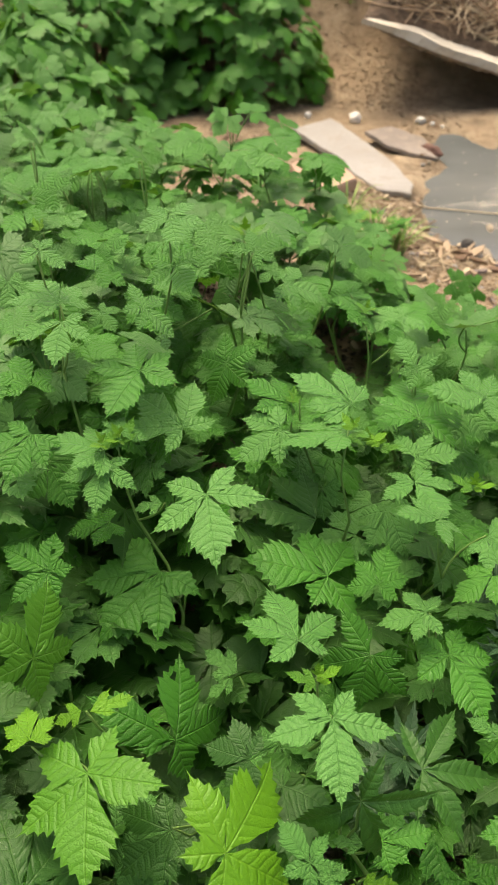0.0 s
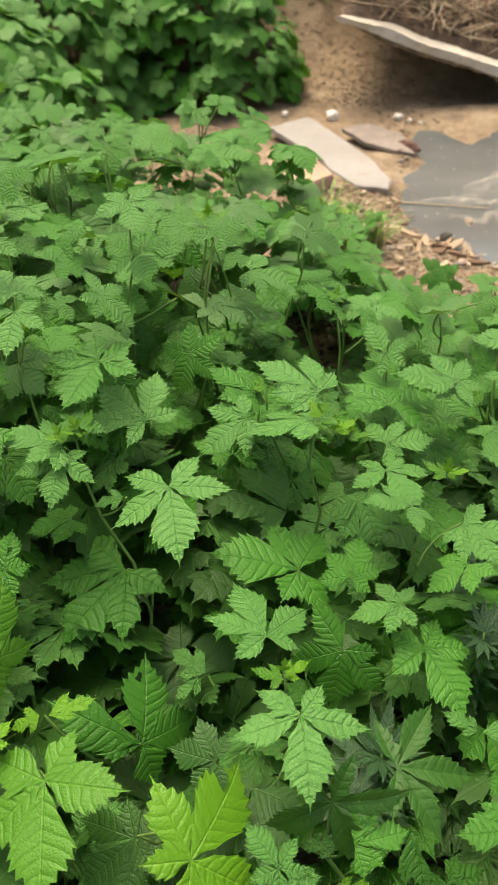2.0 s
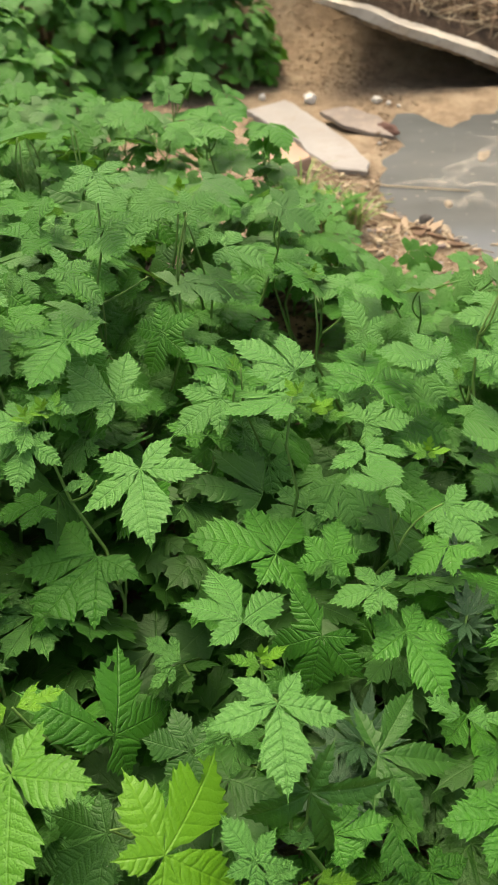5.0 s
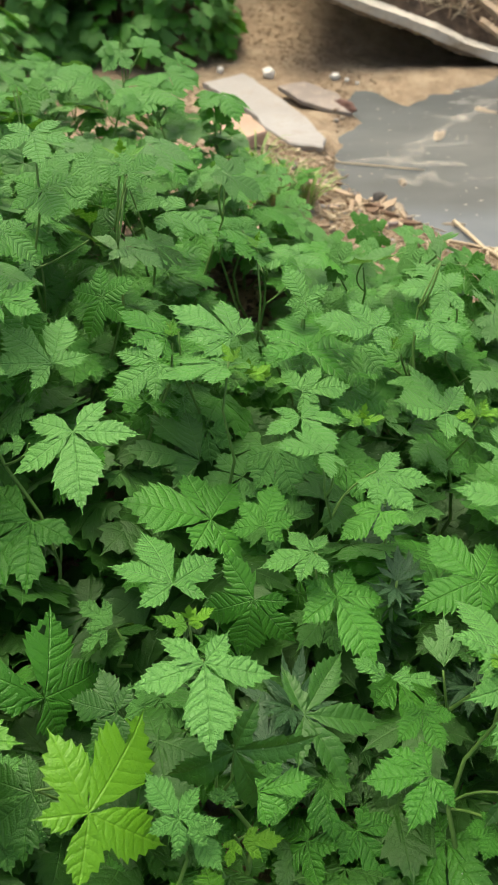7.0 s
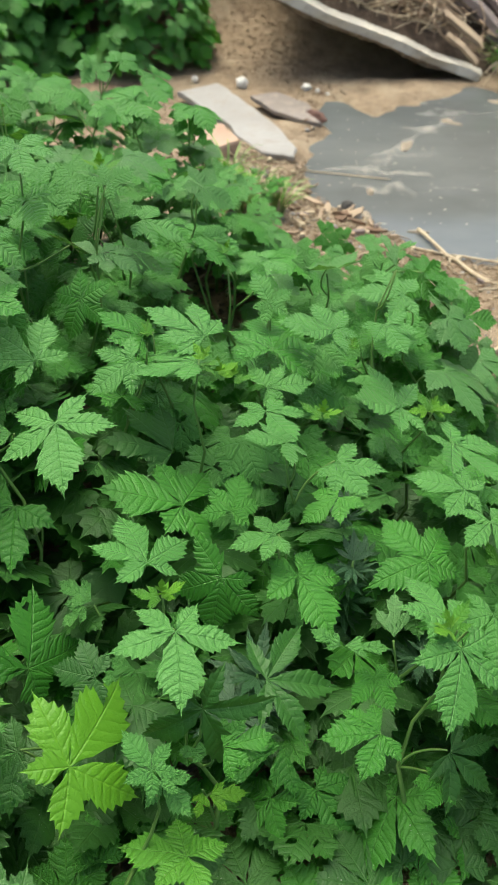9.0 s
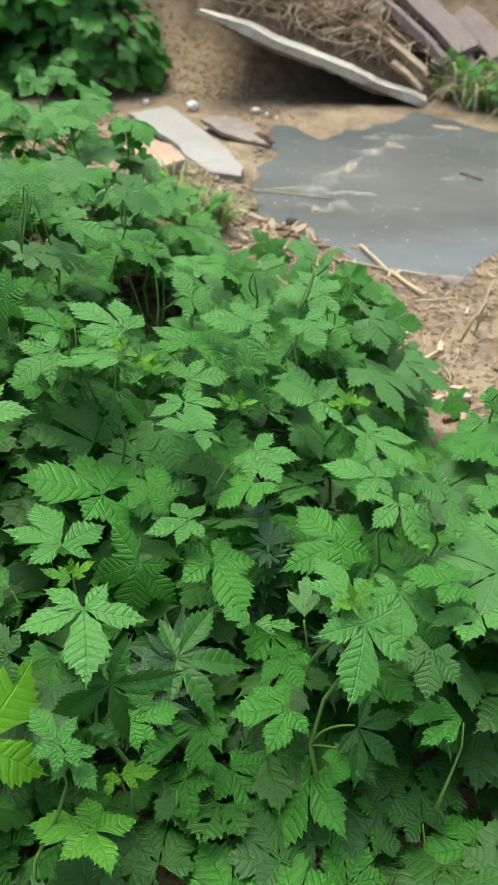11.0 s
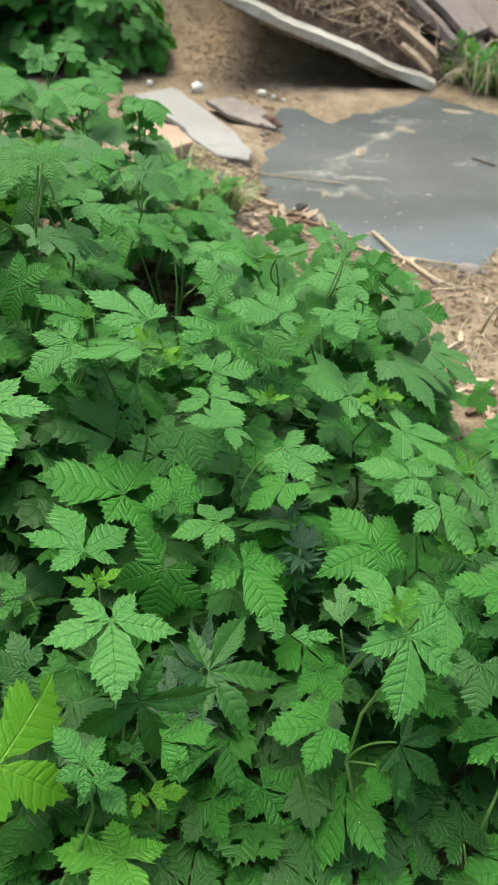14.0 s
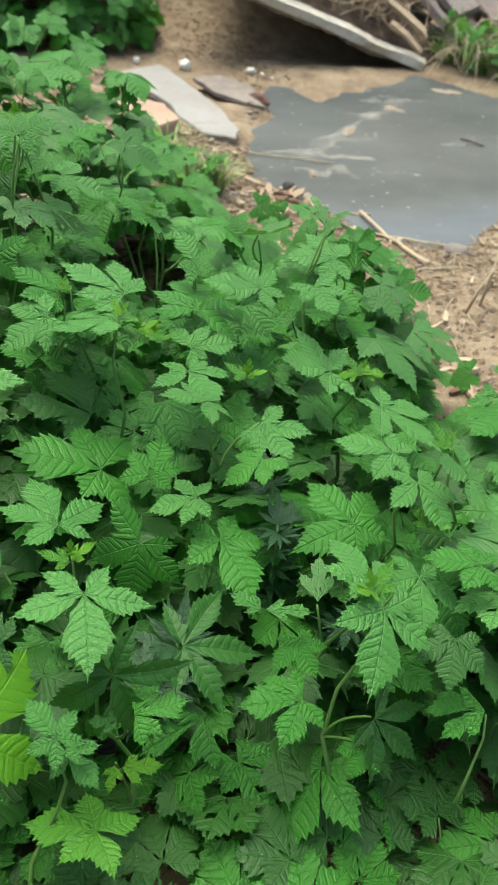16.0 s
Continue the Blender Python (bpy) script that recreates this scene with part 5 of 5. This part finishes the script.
def grass_tuft(x, y, z, count, tall, spread, label, seed, material=None):
    """Arching blades of grass from one foot."""
    rnd = random.Random(seed)
    tuft = new("grass_tuft")
    tuft.location = (x, y, z)
    tagged(tuft, label, "grass")
    green, dry = [], []
    for k in range(count):
        a, h, out = rnd.uniform(0, 2 * math.pi), tall * rnd.uniform(0.5, 1.0), spread * rnd.uniform(0.3, 1.0)
        d = Vector((math.cos(a), math.sin(a), 0))
        side = Vector((-d.y, d.x, 0)) * rnd.uniform(0.0015, 0.003)
        root = d * rnd.uniform(0, spread * 0.25)
        verts, faces = [], []
        for i in range(6):
            t = i / 5
            p = root + d * out * t ** 1.6 + Vector((0, 0, h * (t - 0.45 * t ** 3) * 1.3))
            w = side * (1 - t) ** 0.6
            verts += [p - w, p + Vector((0, 0, -0.0006)), p + w]
        for i in range(5):
            for c in range(2):
                q = 3 * i + c
                faces.append((q, q + 1, q + 4, q + 3))
        (dry if rnd.random() < 0.35 else green).append((verts, faces))
    v, f = joined(green)
    tagged(mesh_object("turf", v, f, GRASS, parent=tuft), kind="stuff")
    if dry:
        v, f = joined(dry)
        tagged(mesh_object("dry_turf", v, f, STRAW, parent=tuft), kind="stuff")


for k, (x, y, n, tall, spread) in enumerate(((1.03, 2.4, 60, 0.11, 0.12), (1.09, 2.33, 70, 0.12, 0.13), (1.16, 2.27, 70, 0.12, 0.14), (1.12, 2.43, 70, 0.14, 0.13), (1.24, 2.24, 70, 0.12, 0.14), (1.2, 2.38, 70, 0.14, 0.14))):
    grass_tuft(x, y, ground_height(x, y) - 0.003, n, tall, spread, "tuft of green and dry grass at the puddle's edge", k)


def herb(x, y, seed, tall=0.13, label="leafy green weed growing through grass at the puddle"):
    rnd = random.Random(seed)
    weed = new("leafy_weed")
    weed.location = (x, y, ground_height(x, y) - 0.003)
    tagged(weed, label, "plant", "small weeds")
    pieces = []
    for k in range(18):
        a, h = rnd.uniform(0, 6.28), tall * rnd.uniform(0.25, 1.0)
        p = Vector((math.cos(a) * 0.06 * rnd.random() ** 0.5, math.sin(a) * 0.06 * rnd.random() ** 0.5, h))
        lf = new("leaf", blade(rnd.choice(["slim", "bud"]), rnd.choice(["mid", "young", "lime"]), 1, True))
        lf.parent = weed
        lf.location = p
        lf.rotation_euler = (radians(rnd.gauss(0, 25)), radians(rnd.gauss(0, 25)), a + rnd.uniform(-1.5, 0))
        s = rnd.uniform(0.025, 0.045)
        lf.scale = (s, s, s)
        v, f = tube([Vector((0, 0, 0)), Vector((p.x * 0.3, p.y * 0.3, h * 0.6)), p], [0.002, 0.0015, 0.001], 4)
        mesh_object("stem", v, f, STEM, parent=weed)


for k, (x, y) in enumerate(((1.06, 2.37), (1.11, 2.45), (1.18, 2.32), (1.25, 2.27), (1.2, 2.45), (1.12, 2.3))):
    herb(x, y, k + 60)
for k, (x, y) in enumerate(((0.2, 1.38), (0.17, 1.44), (0.22, 1.45))):
    herb(x, y, k + 80, 0.065, "small pale green seedling on littered soil by the slab")


def dry_arch(x, y, dx, dy, h, k):
    g = ground_height(x, y)
    pts = [Vector((x + dx * t, y + dy * t, g - 0.004 + h * math.sin(math.pi * min(1.0, 0.08 + 0.85 * t)))) for t in (0, 0.15, 0.3, 0.45, 0.6, 0.75, 0.9, 1)]
    v, f = tube(pts, [0.0022, 0.002, 0.002, 0.0018, 0.0018, 0.0016, 0.0013, 0.0008], 5)
    tagged(mesh_object("dry_grass_stem", v, f, STRAW), "bleached dry grass stem arching over the puddle's edge", "grass stem", "dry grass stems")


def dry_arches():
    rnd = random.Random(15)
    for k in range(26):
        x, y = rnd.uniform(1.02, 1.24), rnd.uniform(2.26, 2.46)
        a = rnd.gauss(3.7, 0.8)
        r = rnd.uniform(0.08, 0.18)
        dry_arch(x, y, math.cos(a) * r, math.sin(a) * r, rnd.uniform(0.05, 0.13), k)


dry_arches()
for k, (x, y, n, tall, spread) in enumerate(((0.44, 2.6, 26, 0.07, 0.08), (0.56, 2.62, 26, 0.07, 0.08))):
    grass_tuft(x, y, heap_height(x, y) - 0.003, n, tall, spread, "small tuft of green grass growing on the heap", k + 10)
for k, (x, y, n, tall, spread) in enumerate(((0.23, 1.45, 44, 0.11, 0.07), (0.27, 1.4, 44, 0.1, 0.07), (0.19, 1.52, 44, 0.11, 0.07), (0.22, 1.38, 40, 0.11, 0.07), (0.2, 2.85, 20, 0.07, 0.07), (0.3, 2.75, 18, 0.06, 0.07))):
    grass_tuft(x, y, ground_height(x, y) - 0.003, n, tall, spread, "thin yellowish grass growing from sandy soil", k + 20)


def mugwort(x, y, z, count, size, seed):
    """A bluish feathery herb among the vines."""
    rnd = random.Random(seed)
    herb = new("mugwort_plant")
    g = ground_height(x, y)
    herb.location = (x, y, g)
    tagged(herb, "dark bluish green feathery mugwort among the hop vines", "plant", "mugwort plants")
    top = Vector((0, 0, z - g))
    v, f = tube([Vector((0, 0, -0.004)), top * 0.5 + Vector((0.006, 0.004, 0)), top], [0.002, 0.0017, 0.001], 5)
    mesh_object("stem", v, f, STEM, parent=herb)
    for k in range(count):
        lf = new("leaf", blade("feather", "blue", 1))
        lf.parent = herb
        lf.location = top * (1 - 0.55 * k / count)
        lf.rotation_euler = (radians(rnd.uniform(10, 45)), radians(rnd.gauss(0, 12)), radians(137 * k + rnd.uniform(-20, 20)))
        s = size * rnd.uniform(0.7, 1.1)
        lf.scale = (s, s, s)


for k, (x, y, z, size) in enumerate(((0.2, 0.4, 0.262, 0.045), (0.215, 0.415, 0.25, 0.04), (0.12, 0.34, 0.2, 0.06), (0.1, 0.315, 0.19, 0.055), (0.255, 0.345, 0.21, 0.05), (0.205, 0.46, 0.26, 0.04))):
    mugwort(x, y, z, 13, size * 0.75, k)


def broken_slats():
    """Splintered slats that slide down the heap beside the larger boards."""
    rnd = random.Random(83)
    for k in range(22):
        x, y = rnd.uniform(0.66, 1.12), rnd.uniform(2.42, 2.78)
        if y < front(x) + bare(x) + 0.05:
            continue
        run = Vector((rnd.uniform(0.6, 1.0), -rnd.uniform(0.35, 1.0), 0)).normalized() * rnd.uniform(0.07, 0.17)
        ends = [Vector((x, y, 0)), Vector((x, y, 0)) + run]
        for e in ends:
            e.z = max(heap_height(e.x, e.y), 0.05) + rnd.uniform(0.006, 0.014)
        fresh = rnd.random() < 0.6
        plank(ends[0], ends[1], rnd.uniform(0.01, 0.026), rnd.uniform(0.005, 0.01), rnd.uniform(-30, 30), CHIP if fresh else GREYWOOD,
              "splintered light brown slat on the debris heap" if fresh else "broken grey slat on the debris heap", "broken_slat", "slat", k + 40)


broken_slats()


def scum(points, wide, seed):
    """A ragged pale film drifting on the puddle."""
    verts, faces = [], []
    n = 40
    for i in range(n + 1):
        t = i / n * (len(points) - 1)
        k = min(int(t), len(points) - 2)
        a, b = Vector((*points[k], 0)), Vector((*points[k + 1], 0))
        p, d = a.lerp(b, t - k), (b - a).normalized()
        s = Vector((-d.y, d.x, 0))
        w = wide * (0.25 + abs(noise.noise((i * 0.13, seed, 0))) * 1.5) * math.sin(math.pi * (0.04 + 0.92 * i / n))
        o = s * wide * 0.5 * noise.noise((i * 0.1, seed, 5))
        for q in (-1.0, 0.0, 1.0):
            verts.append(p + o + s * w * q * (1 + 0.4 * noise.noise((i * 0.5, q, seed))) + Vector((0, 0, WATER_Z + 0.0012 - 0.001 * abs(q))))
    for i in range(n):
        for c in range(2):
            q = 3 * i + c
            faces.append((q, q + 3, q + 4, q + 1))
    ob = mesh_object("scum_streak", verts, faces, SCUM)
    lay = ob.data.uv_layers.new(name="film")
    for loop in ob.data.loops:
        lay.data[loop.index].uv = (loop.vertex_index % 3 / 2.0, loop.vertex_index // 3 / n)
    tagged(ob, "pale ragged scum streak drifting on the grey puddle", "scum", "scum streaks")


def scum_material():
    """A thin film that breaks up towards its edges."""
    m = Nodes("pale_scum")
    sep = m.node("ShaderNodeSeparateXYZ")
    m.link(m.node("ShaderNodeUVMap", uv_map="film").outputs[0], sep.inputs[0])
    edge = m.math("MULTIPLY", m.math("ABSOLUTE", m.math("SUBTRACT", sep.outputs[0], 0.5)), 2.0)
    n = m.noise(22, 4, 0.62)
    cover = m.math("MULTIPLY", m.math("SUBTRACT", m.math("MULTIPLY", n, 1.7), m.math("ADD", edge, 0.12)), 0.5, True)
    m.done(m.ramp(n, (0.35, (0.3, 0.3, 0.28)), (0.7, (0.55, 0.52, 0.45))), 0.7)
    mx, clear = m.node("ShaderNodeMixShader"), m.node("ShaderNodeBsdfTransparent")
    m.link(cover, mx.inputs[0])
    m.link(clear.outputs[0], mx.inputs[1])
    m.link(m.bsdf.outputs[0], mx.inputs[2])
    m.link(mx.outputs[0], m.out.inputs[0])
    return m.mat


SCUM = scum_material()
scum([(0.52, 1.79), (0.62, 1.86), (0.72, 1.98), (0.83, 2.08), (0.95, 2.12)], 0.042, 1.0)
scum([(0.4, 1.72), (0.5, 1.74), (0.62, 1.8), (0.7, 1.87)], 0.07, 2.0)
scum([(0.46, 1.62), (0.54, 1.65), (0.62, 1.62)], 0.075, 3.0)
scum([(0.5, 1.74), (0.58, 1.72), (0.66, 1.7)], 0.06, 4.0)
scum([(0.62, 2.0), (0.7, 1.98), (0.8, 2.03)], 0.025, 5.0)


hop_bush(1.45, 2.95, 0.18, 0.22, 150, 8, heap_height(1.45, 2.95) - 0.02)
